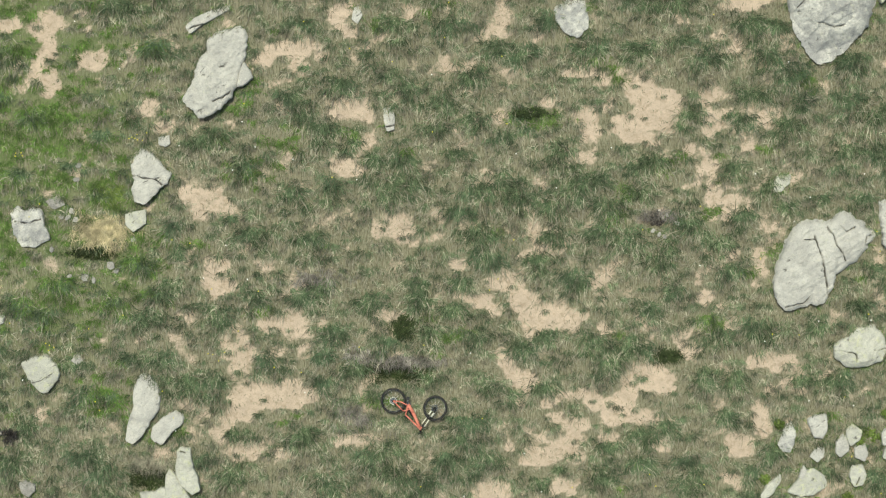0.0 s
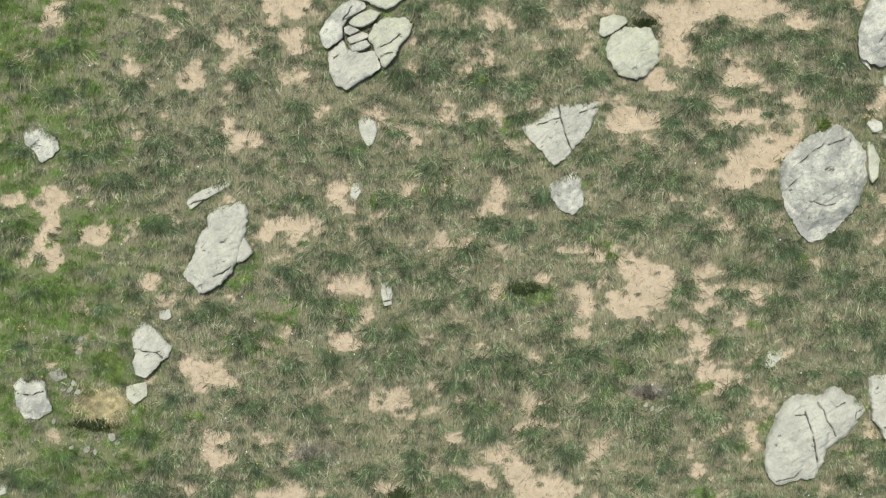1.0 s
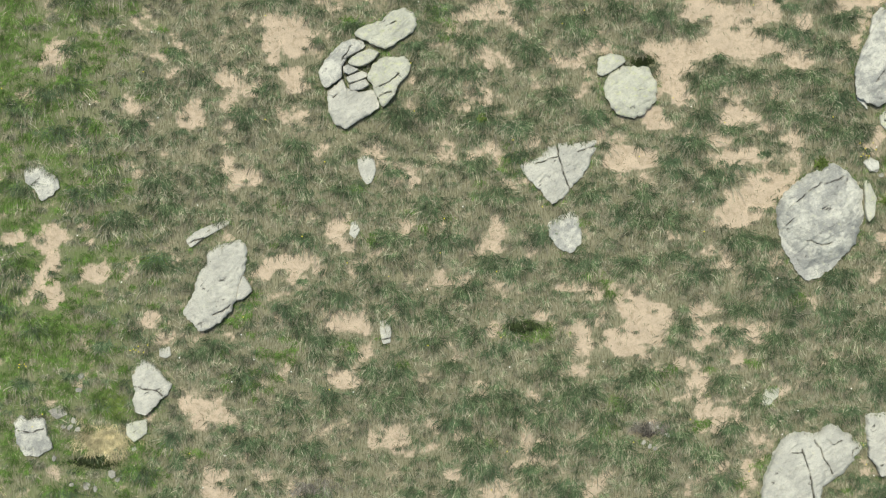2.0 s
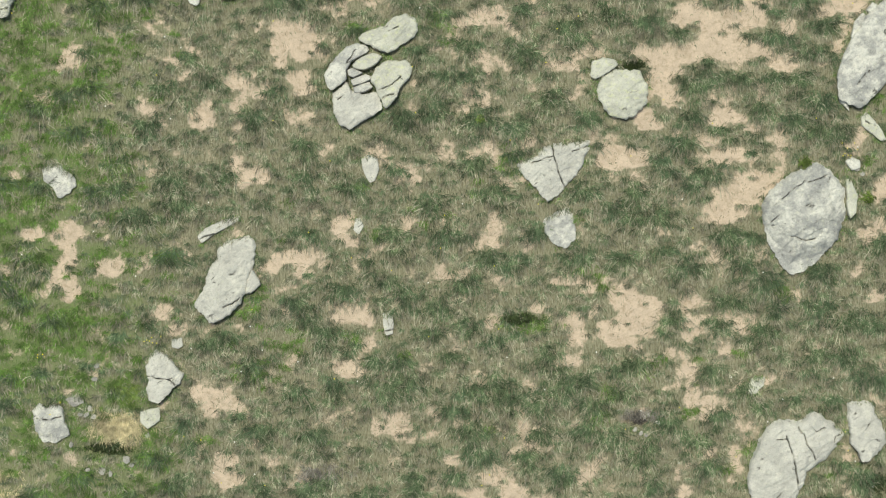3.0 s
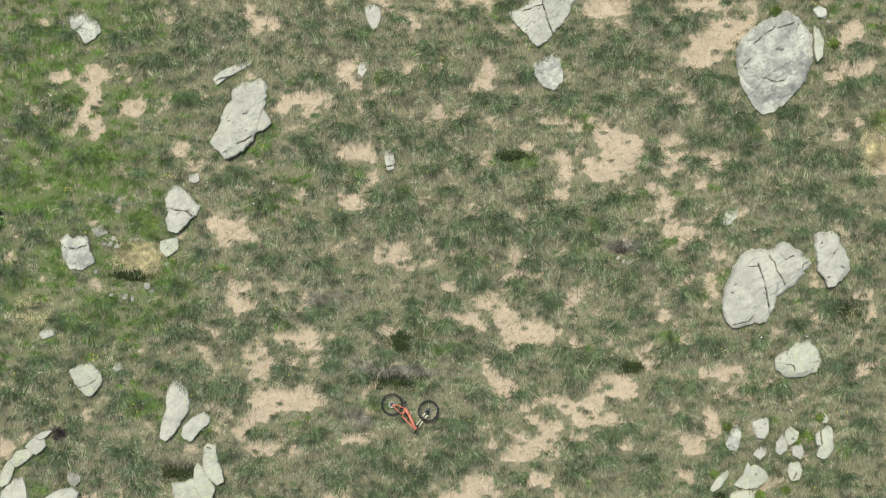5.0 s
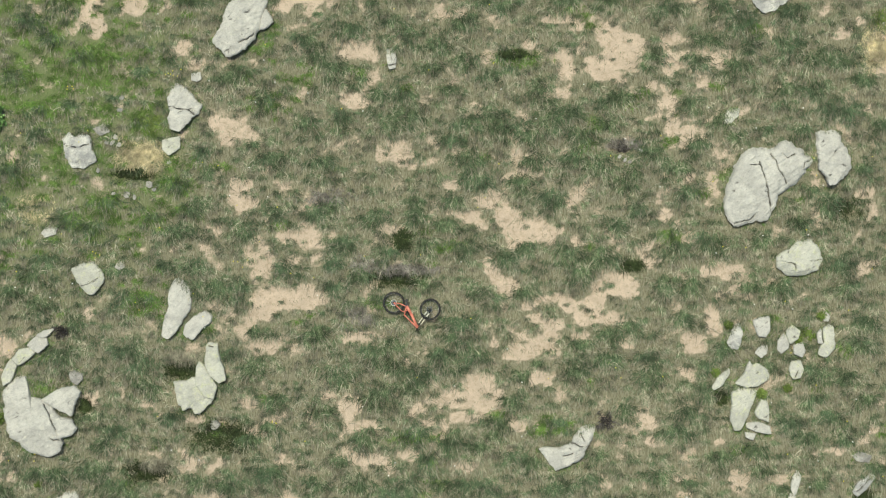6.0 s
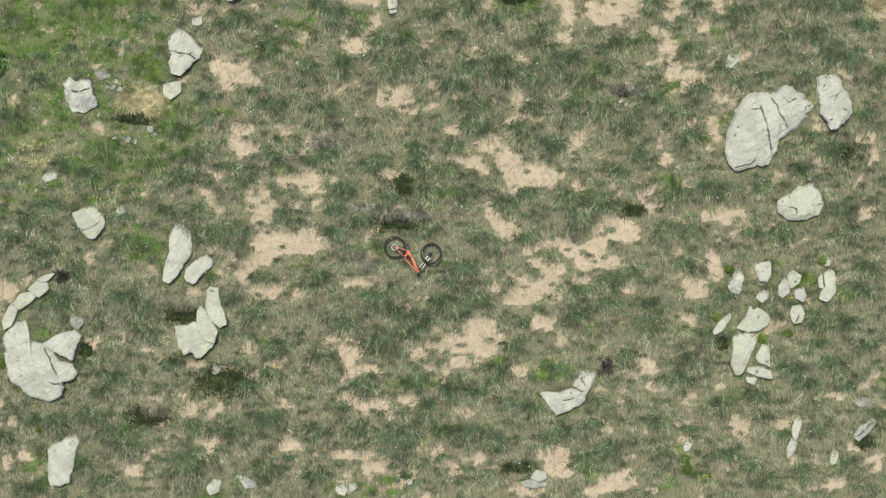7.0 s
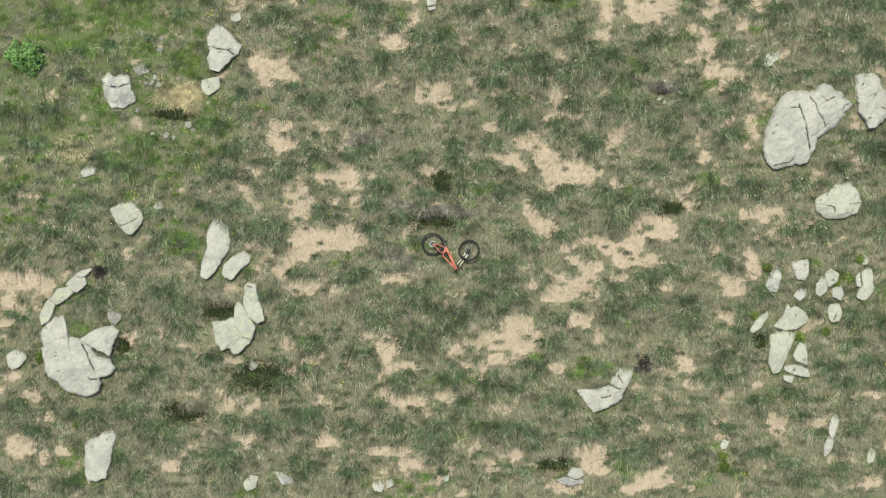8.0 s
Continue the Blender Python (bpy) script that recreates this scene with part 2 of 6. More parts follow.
SAND_C = [
    (-2.9, 6.8, 0.26, 0.3), (13.5, 6.8, 0.62, 0.24), (-10.3, 6.6, 0.26, 0.13), (-12.3, 6.5, 0.37, 0.17), (13, 6.5, 0.34, 0.19), (-11.3, 6.4, 0.41, 0.41), (-2.9, 6.3, 0.37, 0.17), (-4.9, 5.7, 0.22, 0.19), (-4.3, 5.7, 0.56, 0.21), (-11.2, 5.7, 0.21, 0.21),
    (-5.3, 5.5, 0.45, 0.15), (-10.1, 5.4, 0.52, 0.24), (-4.1, 5.3, 0.26, 0.17), (-11.6, 5.2, 0.21, 0.34), (3.8, 5.1, 0.45, 0.11), (13.9, 5, 0.19, 0.15), (4.6, 4.8, 0.28, 0.15), (-11.2, 4.7, 0.32, 0.37), (13.3, 4.7, 0.26, 0.15), (5.6, 4.5, 0.45, 0.43),
    (7.6, 4.4, 0.32, 0.3), (6.3, 4.4, 0.34, 0.21), (-2.5, 4.3, 0.34, 0.17), (3, 4.2, 0.45, 0.11), (14.5, 4.1, 0.26, 0.34),
]
SAND_D = [
    (4.8, 4.1, 0.22, 0.15), (-8.4, 4, 0.35, 0.17), (-2.6, 3.9, 0.63, 0.26), (9.2, 3.8, 0.35, 0.21), (6.2, 3.8, 0.52, 0.37), (5.5, 3.6, 0.45, 0.43), (9.6, 3.6, 0.21, 0.11), (7.7, 3.6, 0.26, 0.34), (4.2, 3.6, 0.21, 0.39), (6, 3.2, 0.26, 0.15),
    (7.2, 2.8, 0.34, 0.21), (-2.7, 2.4, 0.41, 0.26), (7.5, 2.3, 0.26, 0.21), (7.7, 1.7, 0.21, 0.37), (-7.1, 1.6, 0.26, 0.15), (8.2, 1.4, 0.34, 0.15), (8.1, 1, 0.21, 0.17), (-1, 0.4, 0.35, 0.21), (9, -0.4, 0.21, 0.37), (0.5, -0.5, 0.26, 0.11),
    (-6.5, -0.5, 0.26, 0.21), (14.2, -0.7, 0.26, 0.15), (1.8, -0.9, 0.45, 0.3), (-6.5, -1, 0.45, 0.26), (7.6, -1.3, 0.32, 0.26),
]
SAND_E = [
    (1, -1.4, 0.45, 0.21), (11.2, -1.4, 0.17, 0.15), (2.1, -1.5, 0.34, 0.21), (2.9, -1.9, 0.45, 0.15), (3.9, -1.9, 0.34, 0.13), (-4.4, -2, 0.45, 0.24), (-5, -2, 0.28, 0.22), (-4.9, -2.1, 0.32, 0.32), (8.3, -2.1, 0.26, 0.17), (-4.3, -2.2, 0.45, 0.32),
    (2.7, -2.2, 0.52, 0.21), (4.7, -2.3, 0.17, 0.15), (7.7, -2.4, 0.17, 0.15), (-3.9, -2.4, 0.26, 0.21), (6.8, -2.5, 0.26, 0.17), (-5.7, -2.9, 0.21, 0.37), (7.1, -2.9, 0.32, 0.17), (1.7, -3.1, 0.19, 0.22), (9.5, -3.2, 0.52, 0.21), (9.8, -3.4, 0.34, 0.21),
    (2, -3.6, 0.21, 0.34), (6.2, -3.6, 0.34, 0.24), (2.4, -3.7, 0.34, 0.24), (-5.4, -3.9, 0.41, 0.21), (10, -3.9, 0.32, 0.17),
]
SAND_F = [
    (6.2, -4, 0.34, 0.21), (-4.2, -4.1, 0.62, 0.32), (4.2, -4.1, 0.26, 0.21), (5.3, -4.2, 0.37, 0.21), (-5.3, -4.3, 0.52, 0.34), (-5.9, -4.3, 0.21, 0.15), (3.2, -4.4, 0.26, 0.21), (-4.5, -4.4, 0.34, 0.21), (5.2, -4.6, 0.34, 0.17), (-11.5, -4.7, 0.17, 0.15),
    (-5.7, -4.7, 0.45, 0.17), (9.1, -4.7, 0.26, 0.21), (4.8, -4.8, 0.32, 0.24), (5.7, -4.9, 0.52, 0.17), (9.2, -5.1, 0.21, 0.21), (-2.5, -5.5, 0.56, 0.17), (3.5, -5.5, 0.71, 0.24), (8.5, -5.6, 0.34, 0.21), (6.3, -5.6, 0.32, 0.17), (-5.5, -5.7, 0.21, 0.24),
    (-15.1, -5.7, 0.63, 0.37), (2.9, -5.9, 0.62, 0.24), (-14.3, -5.9, 0.26, 0.3), (3.8, -6, 0.34, 0.17), (8.3, -6.5, 0.26, 0.21),
]
SAND_G = [
    (-15.4, -6.6, 0.34, 0.41), (1.5, -6.9, 0.45, 0.21), (3.5, -6.9, 0.26, 0.15), (1.2, -7.1, 0.52, 0.15), (2.1, -7.2, 0.26, 0.17), (0.9, -7.4, 0.52, 0.37), (-6.2, -7.6, 0.26, 0.17), (-11.4, -7.6, 0.24, 0.19), (1.6, -7.7, 0.45, 0.34), (-9.6, -7.7, 0.21, 0.15),
    (-2.8, -7.8, 0.34, 0.41), (-0.7, -8, 0.17, 0.24), (1.1, -8.1, 0.45, 0.21), (-2.5, -8.3, 0.45, 0.21), (7, -8.3, 0.26, 0.21), (14.5, -8.4, 0.15, 0.15), (2.7, -8.4, 0.24, 0.19), (-0.1, -8.4, 0.45, 0.15), (-1.9, -8.6, 0.26, 0.11), (-15.3, -8.8, 0.41, 0.19),
    (7.2, -8.9, 0.26, 0.15), (9.3, -8.9, 0.26, 0.11), (-3.1, -9.2, 0.26, 0.17), (13.2, -9.2, 0.34, 0.11), (-0.9, -9.4, 0.21, 0.21),
]
SAND_H = [
    (-2.3, -9.5, 0.62, 0.15), (-7.9, -9.5, 0.21, 0.15), (-14.5, -9.5, 0.37, 0.22), (0.9, -9.7, 0.26, 0.17), (-1.6, -9.8, 0.17, 0.17), (8, -10, 0.45, 0.15), (-14.1, -10.2, 0.24, 0.15), (10, -10.2, 0.34, 0.3), (8.2, -10.7, 0.21, 0.17), (-4.9, -10.8, 0.45, 0.21),
    (13.9, -10.8, 0.26, 0.09), (-15.1, -11.1, 0.52, 0.34), (-2.5, -11.2, 0.71, 0.17), (4, -11.2, 0.45, 0.24), (1.1, -11.2, 0.34, 0.17), (14.5, -11.3, 0.21, 0.24), (-13.4, -11.3, 0.32, 0.15), (-14.2, -11.5, 0.21, 0.24), (2, -11.6, 0.26, 0.15), (-2.1, -11.6, 0.45, 0.24),
    (4, -11.7, 0.34, 0.21), (0.5, -11.8, 0.26, 0.17), (-9.9, -11.8, 0.35, 0.15), (6.3, -11.9, 0.26, 0.24), (13.1, -12, 0.34, 0.15),
]
SAND_I = [
    (5.9, -12.1, 0.45, 0.24), (7.2, -12.2, 0.17, 0.15), (-3.1, -12.3, 0.3, 0.22), (5.4, -12.3, 0.45, 0.17), (2.9, -12.3, 0.52, 0.15),
]
SAND_J = [
    (3.3, -4.9, 0.26, 0.15), (2.2, -4.3, 0.17, 0.22), (4.3, -4.5, 0.34, 0.21), (3.9, -5.1, 0.45, 0.17), (1.8, -5.7, 0.19, 0.15), (5.8, -2.1, 0.19, 0.15), (5.3, -3.8, 0.26, 0.17),
    (8.1, 9.4, 0.52, 0.17), (9.0, 8.9, 0.49, 0.19), (10.6, 12.8, 0.22, 0.19), (9.7, 13.6, 0.41, 0.19), (8.4, 8.7, 0.26, 0.15), (10.1, 12.1, 0.26, 0.13), (12.5, 12.9, 0.22, 0.19),
]
SAND = SAND_A + SAND_B + SAND_C + SAND_D + SAND_E + SAND_F + SAND_G + SAND_H + SAND_I + SAND_J
THIN_A = [
    (-8.4, 13.1, 0.34, 0.26), (-6, 13, 0.22, 0.19), (-11.5, 13, 0.28, 0.34), (-9.9, 12.7, 0.41, 0.26), (-6.3, 12.4, 0.22, 0.15), (3.6, 12.2, 0.26, 0.26), (-8.9, 11.8, 0.41, 0.24), (-6.2, 11.7, 0.26, 0.17), (9.2, 11.7, 0.45, 0.15), (-0.8, 11.5, 0.19, 0.15),
    (10.1, 10.7, 0.34, 0.17), (-4.1, 9.7, 0.52, 0.21), (-2, 9.3, 0.26, 0.15), (1.7, 9.2, 0.26, 0.21), (-8.7, 9, 0.22, 0.19), (-0.1, 8.9, 0.35, 0.21), (-7.1, 8.9, 0.19, 0.3), (7.8, 8.9, 0.45, 0.15), (-0.2, 8.5, 0.45, 0.21), (13.1, 8.2, 0.21, 0.17),
    (-13.1, 8.2, 0.22, 0.19), (-11.3, 7.4, 0.26, 0.15), (-3.9, 7.2, 0.45, 0.17), (-12.8, 7.2, 0.22, 0.15), (0.7, 7.1, 0.34, 0.24),
]
THIN_B = [
    (-1.1, 6.8, 0.34, 0.24), (1.2, 6.6, 0.26, 0.17), (2, 6.2, 0.26, 0.21), (-8, 6.2, 0.45, 0.24), (0.2, 5.7, 0.26, 0.15), (-0.8, 5.3, 0.26, 0.15), (9.4, 4.9, 0.22, 0.26), (-3, 4.8, 0.26, 0.15), (-9.7, 4.8, 0.26, 0.21), (10.8, 4.6, 0.17, 0.21),
    (-3.4, 3.8, 0.26, 0.21), (-13.2, 3.7, 0.26, 0.15), (-10.4, 3.4, 0.34, 0.15), (10.9, 3.3, 0.21, 0.17), (-12.9, 2.7, 0.26, 0.15), (8.7, 2.7, 0.45, 0.21), (10.6, 2.3, 0.21, 0.34), (-0.5, 2.3, 0.34, 0.19), (-4.4, 2.3, 0.26, 0.15), (1.5, 2.1, 0.26, 0.15),
    (-3.9, 1.9, 0.34, 0.21), (-5.2, 1.9, 0.32, 0.3), (-7, 1.9, 0.45, 0.24), (6.4, 1.8, 0.19, 0.19), (-1.6, 0.9, 0.45, 0.26),
]
THIN_C = [
    (-2.9, 0.9, 0.45, 0.26), (0.1, 0.9, 0.15, 0.15), (-3.5, 0.8, 0.47, 0.28), (-12.9, 0.6, 0.21, 0.17), (1.9, 0.5, 0.17, 0.17), (-7.8, 0.4, 0.17, 0.17), (3.6, -0.4, 0.26, 0.15), (-1.4, -0.5, 0.26, 0.34), (-3.1, -0.5, 0.21, 0.26), (-5.1, -0.5, 0.26, 0.34),
    (4.6, -0.7, 0.41, 0.24), (-4.2, -0.7, 0.34, 0.24), (-9.2, -0.8, 0.26, 0.17), (-12.1, -1, 0.26, 0.21), (-0.1, -1.2, 0.21, 0.34), (5.3, -1.3, 0.28, 0.22), (0.4, -2.1, 0.34, 0.17), (-9.3, -2.2, 0.26, 0.17), (-10.6, -2.4, 0.21, 0.15), (5.9, -2.4, 0.21, 0.15),
    (-13.5, -2.5, 0.22, 0.15), (-7.2, -2.8, 0.22, 0.17), (11.1, -2.9, 0.15, 0.15), (-2.2, -3.1, 0.15, 0.15), (-9.5, -3.2, 0.26, 0.17),
]
THIN_D = [
    (7.7, -3.2, 0.21, 0.17), (7.9, -4.2, 0.34, 0.15), (-11, -4.2, 0.22, 0.17), (1, -4.2, 0.15, 0.24), (11.4, -4.5, 0.34, 0.15), (-0.1, -4.7, 0.17, 0.24), (-9.5, -5.1, 0.19, 0.15), (-0.1, -5.2, 0.22, 0.17), (-10.3, -5.2, 0.26, 0.21), (1.8, -5.3, 0.19, 0.19),
    (-0.7, -5.5, 0.52, 0.21), (-6.2, -5.8, 0.26, 0.21), (-4.5, -6, 0.26, 0.21), (6.4, -6.5, 0.21, 0.15), (-10.9, -6.6, 0.26, 0.15), (-3.8, -6.9, 0.26, 0.21), (-1.4, -7.2, 0.22, 0.15), (11.9, -7.3, 0.26, 0.15), (4.2, -7.9, 0.22, 0.15), (6.5, -8.2, 0.17, 0.15),
    (6.6, -9.2, 0.32, 0.15), (14.5, -9.2, 0.26, 0.11), (6.1, -9.5, 0.17, 0.15), (-4, -9.8, 0.26, 0.21), (-8.6, -9.9, 0.15, 0.17),
]
THIN_E = [
    (13.6, -9.9, 0.26, 0.11), (-2.3, -9.9, 0.26, 0.15), (10.2, -10.7, 0.17, 0.21), (-5.8, -10.8, 0.22, 0.17), (-8.5, -10.8, 0.3, 0.21), (-6.3, -11.1, 0.26, 0.17), (2.7, -11.1, 0.21, 0.15), (7.9, -11.1, 0.15, 0.21), (-4.1, -11.7, 0.21, 0.21), (0.1, -11.7, 0.52, 0.24),
    (-2.9, -11.9, 0.26, 0.19), (-9.4, -12.3, 0.34, 0.17),
]
THIN = THIN_A + THIN_B + THIN_C + THIN_D + THIN_E
TUSSOCKS_A = [
    (-0.2, 14, 0.47), (6.4, 14, 0.37), (5.4, 13.9, 0.47), (-1.1, 13.8, 0.47), (-3.3, 13.8, 0.52), (-9.5, 13.8, 0.47), (-12.1, 13.8, 0.47), (8.9, 13.8, 0.34), (11.2, 13.7, 0.37), (-4.4, 13.6, 0.37),
    (-5, 13.6, 0.47), (-8.9, 13.6, 0.37), (9.9, 13.4, 0.22), (2.5, 13.3, 0.37), (-10.4, 13.3, 0.47), (10.3, 13.2, 0.22), (5.2, 13.1, 0.37), (0, 13.1, 0.47), (-12.5, 13.1, 0.47), (6.4, 12.9, 0.47),
    (11.8, 12.9, 0.47), (3.8, 12.8, 0.47), (-2.6, 12.6, 0.34), (7.3, 12.6, 0.3), (10.5, 12.4, 0.34), (10, 12.4, 0.32), (4.3, 12.4, 0.37), (0.8, 12.2, 0.47), (-12.6, 12.1, 0.47), (11.4, 12, 0.37),
    (2.6, 12, 0.52), (-0.7, 12, 0.34), (-10.8, 11.9, 0.47),
]
TUSSOCKS_B = [
    (12.1, 11.8, 0.19), (-7.7, 11.8, 0.37), (8.2, 11.7, 0.34), (-13.8, 11.4, 0.47), (10.3, 11.2, 0.47), (9.2, 11.2, 0.47), (1, 11.2, 0.47), (0.3, 11.2, 0.47), (14.2, 11.1, 0.47), (11, 11.1, 0.37),
    (8.6, 11.1, 0.37), (-7, 11, 0.34), (7.7, 11, 0.47), (-8.5, 10.8, 0.37), (-10.8, 10.8, 0.47), (-5.2, 10.7, 0.37), (-11.5, 10.6, 0.47), (11.6, 10.5, 0.47), (3.4, 10.5, 0.47), (-13.2, 10.4, 0.47),
    (9.9, 10.3, 0.47), (-0.1, 10.3, 0.47), (-12.3, 10.2, 0.47), (7.7, 10, 0.47), (-1.2, 10, 0.47), (10.7, 10, 0.47), (4.5, 10, 0.47), (-5.7, 9.9, 0.47), (1.2, 9.9, 0.52), (-13.9, 9.8, 0.47),
    (-8.9, 9.7, 0.47), (2.3, 9.7, 0.47), (-10.1, 9.6, 0.52),
]
TUSSOCKS_C = [
    (11.6, 9.6, 0.47), (8.5, 9.6, 0.37), (12.3, 9.5, 0.37), (-11.1, 9.5, 0.47), (7.5, 9.2, 0.47), (-4.1, 9.1, 0.47), (9.5, 8.9, 0.26), (2.3, 8.8, 0.37), (6.7, 8.7, 0.37), (-10, 8.6, 0.47),
    (1, 8.5, 0.47), (8.1, 8.4, 0.52), (-1.3, 8.3, 0.37), (-4.1, 8.1, 0.47), (-6.5, 8.1, 0.37), (-8.2, 8, 0.47), (-13.4, 7.9, 0.52), (7.7, 7.9, 0.37), (1.7, 7.8, 0.47), (-12.2, 7.8, 0.41),
    (-2.6, 7.8, 0.47), (-9.8, 7.8, 0.47), (6, 7.7, 0.47), (4.5, 7.7, 0.47), (-10.6, 7.7, 0.37), (14, 7.4, 0.37), (-0.3, 7.3, 0.47), (-8, 7.3, 0.52), (-13.9, 7.1, 0.47), (6.6, 7, 0.47),
    (5.6, 7, 0.47), (-9.1, 6.9, 0.47), (3, 6.5, 0.37),
]
TUSSOCKS_D = [
    (8.8, 6.4, 0.52), (0.2, 6.4, 0.52), (-1.4, 6.4, 0.47), (14.4, 6.4, 0.37), (-4, 6.4, 0.34), (9.6, 6.3, 0.47), (13.5, 6.2, 0.52), (6.9, 5.9, 0.37), (-8.2, 5.7, 0.6), (5.6, 5.7, 0.47),
    (4.2, 5.7, 0.52), (1.5, 5.7, 0.52), (-12.4, 5.6, 0.52), (9.2, 5.5, 0.52), (2.3, 5.5, 0.47), (-2.2, 5.5, 0.26), (7.5, 5.4, 0.47), (11.6, 5.3, 0.47), (-4, 5.1, 0.26), (10.1, 5, 0.52),
    (0.8, 4.9, 0.52), (-1.6, 4.9, 0.37), (-13.5, 4.9, 0.47), (-2.9, 4.7, 0.49), (-1.1, 4.5, 0.49), (-5.9, 4.5, 0.34), (8.8, 4.4, 0.52), (-4.4, 4.3, 0.37), (-12.8, 4.3, 0.47), (11.6, 4.2, 0.52),
    (10.3, 4.2, 0.37), (-0, 4.2, 0.47), (12.5, 3.8, 0.52),
]
TUSSOCKS_E = [
    (7, 3.8, 0.37), (-4, 3.8, 0.47), (-10.9, 3.7, 0.52), (-11.8, 3.7, 0.52), (13.5, 3.7, 0.47), (8.5, 3.6, 0.37), (2.5, 3.6, 0.47), (1, 3.6, 0.56), (-8.9, 3.6, 0.37), (9.9, 3.5, 0.47),
    (-0.1, 3.4, 0.37), (-3.5, 3.4, 0.47), (-6.5, 3.2, 0.47), (-9.8, 3.2, 0.37), (14, 3.1, 0.47), (1.7, 3.1, 0.37), (-2.5, 3, 0.34), (-7, 3, 0.37), (-14.1, 3, 0.47), (12.4, 2.7, 0.52),
    (11.4, 2.7, 0.47), (3.4, 2.7, 0.47), (0.3, 2.7, 0.37), (6, 2.5, 0.47), (-1.2, 2.5, 0.47), (-2, 2.5, 0.37), (8.3, 2.3, 0.34), (5.5, 2.3, 0.37), (-5.7, 2.3, 0.47), (-10.7, 2.3, 0.34),
    (-12.2, 2.1, 0.37), (-13.3, 2.1, 0.37), (13.5, 2, 0.47),
]
TUSSOCKS_F = [
    (12.9, 2, 0.37), (4.4, 2, 0.47), (-0.9, 1.9, 0.52), (9.4, 1.8, 0.41), (3.8, 1.8, 0.62), (1.7, 1.8, 0.52), (-3.1, 1.7, 0.47), (14.6, 1.6, 0.37), (5.5, 1.6, 0.37), (1, 1.6, 0.62),
    (-1.6, 1.6, 0.47), (-4.3, 1.5, 0.47), (-9.8, 1.5, 0.37), (12, 1.4, 0.37), (10.9, 1.4, 0.26), (2.3, 1.4, 0.52), (9.8, 1.2, 0.34), (4.7, 1.2, 0.47), (3.1, 1.2, 0.52), (-13.3, 1.1, 0.37),
    (0.4, 1, 0.52), (8.6, 0.9, 0.37), (-6.1, 0.8, 0.37), (7, 0.7, 0.47), (-7.7, 0.6, 0.37), (4.5, 0.5, 0.52), (1, 0.4, 0.52), (-5.5, 0.4, 0.47), (5.3, 0.3, 0.52), (3.2, 0.3, 0.52),
    (-3.8, 0.2, 0.47), (14, 0.1, 0.37), (7.9, 0.1, 0.47),
]
TUSSOCKS_G = [
    (-14.1, 0, 0.47), (-15.4, -0.1, 0.45), (-7.6, -0.1, 0.37), (6.2, -0.3, 0.47), (2.7, -0.3, 0.52), (1.2, -0.3, 0.52), (-8.7, -0.5, 0.52), (12.4, -0.6, 0.34), (8.3, -0.6, 0.37), (12.9, -1, 0.49),
    (3.8, -1, 0.47), (0.5, -1, 0.34), (-0.7, -1.1, 0.34), (-10.9, -1.1, 0.47), (6.6, -1.2, 0.34), (-14.6, -1.2, 0.45), (-3.5, -1.2, 0.37), (-8.1, -1.3, 0.52), (-4, -1.4, 0.47), (-5.3, -1.4, 0.37),
    (-0.7, -1.6, 0.47), (-2.1, -1.6, 0.47), (-9.4, -1.6, 0.37), (-12.2, -1.7, 0.47), (12, -1.7, 0.47), (5.9, -1.8, 0.37), (0.3, -1.8, 0.47), (-11.5, -1.9, 0.52), (-6.4, -2, 0.47), (-8.5, -2, 0.47),
    (9, -2.2, 0.52), (10.7, -2.3, 0.37), (-0.3, -2.4, 0.37),
]
TUSSOCKS_H = [
    (-3.1, -2.4, 0.47), (0.8, -2.5, 0.47), (7.9, -2.5, 0.52), (2.9, -2.5, 0.47), (-15.3, -2.6, 0.45), (4.4, -2.7, 0.52), (-1.6, -2.7, 0.37), (5.4, -2.8, 0.52), (2.3, -2.9, 0.49), (-12.9, -3, 0.47),
    (13.3, -3, 0.37), (-3.4, -3.1, 0.37), (-9, -3.2, 0.37), (4.7, -3.3, 0.47), (-5.1, -3.3, 0.37), (-8.1, -3.3, 0.47), (-10.7, -3.4, 0.34), (-2.5, -3.5, 0.49), (-13.5, -3.5, 0.47), (-0.5, -3.7, 0.37),
    (13.5, -3.8, 0.47), (11.3, -3.8, 0.47), (10.3, -3.8, 0.47), (8.3, -3.8, 0.52), (7.5, -3.8, 0.37), (5.7, -3.8, 0.19), (-3.4, -3.9, 0.37), (-6.5, -3.9, 0.37), (-7.4, -3.9, 0.6), (2.9, -4, 0.45),
    (1.4, -4, 0.37), (-13.9, -4.1, 0.37), (2, -4.2, 0.26),
]
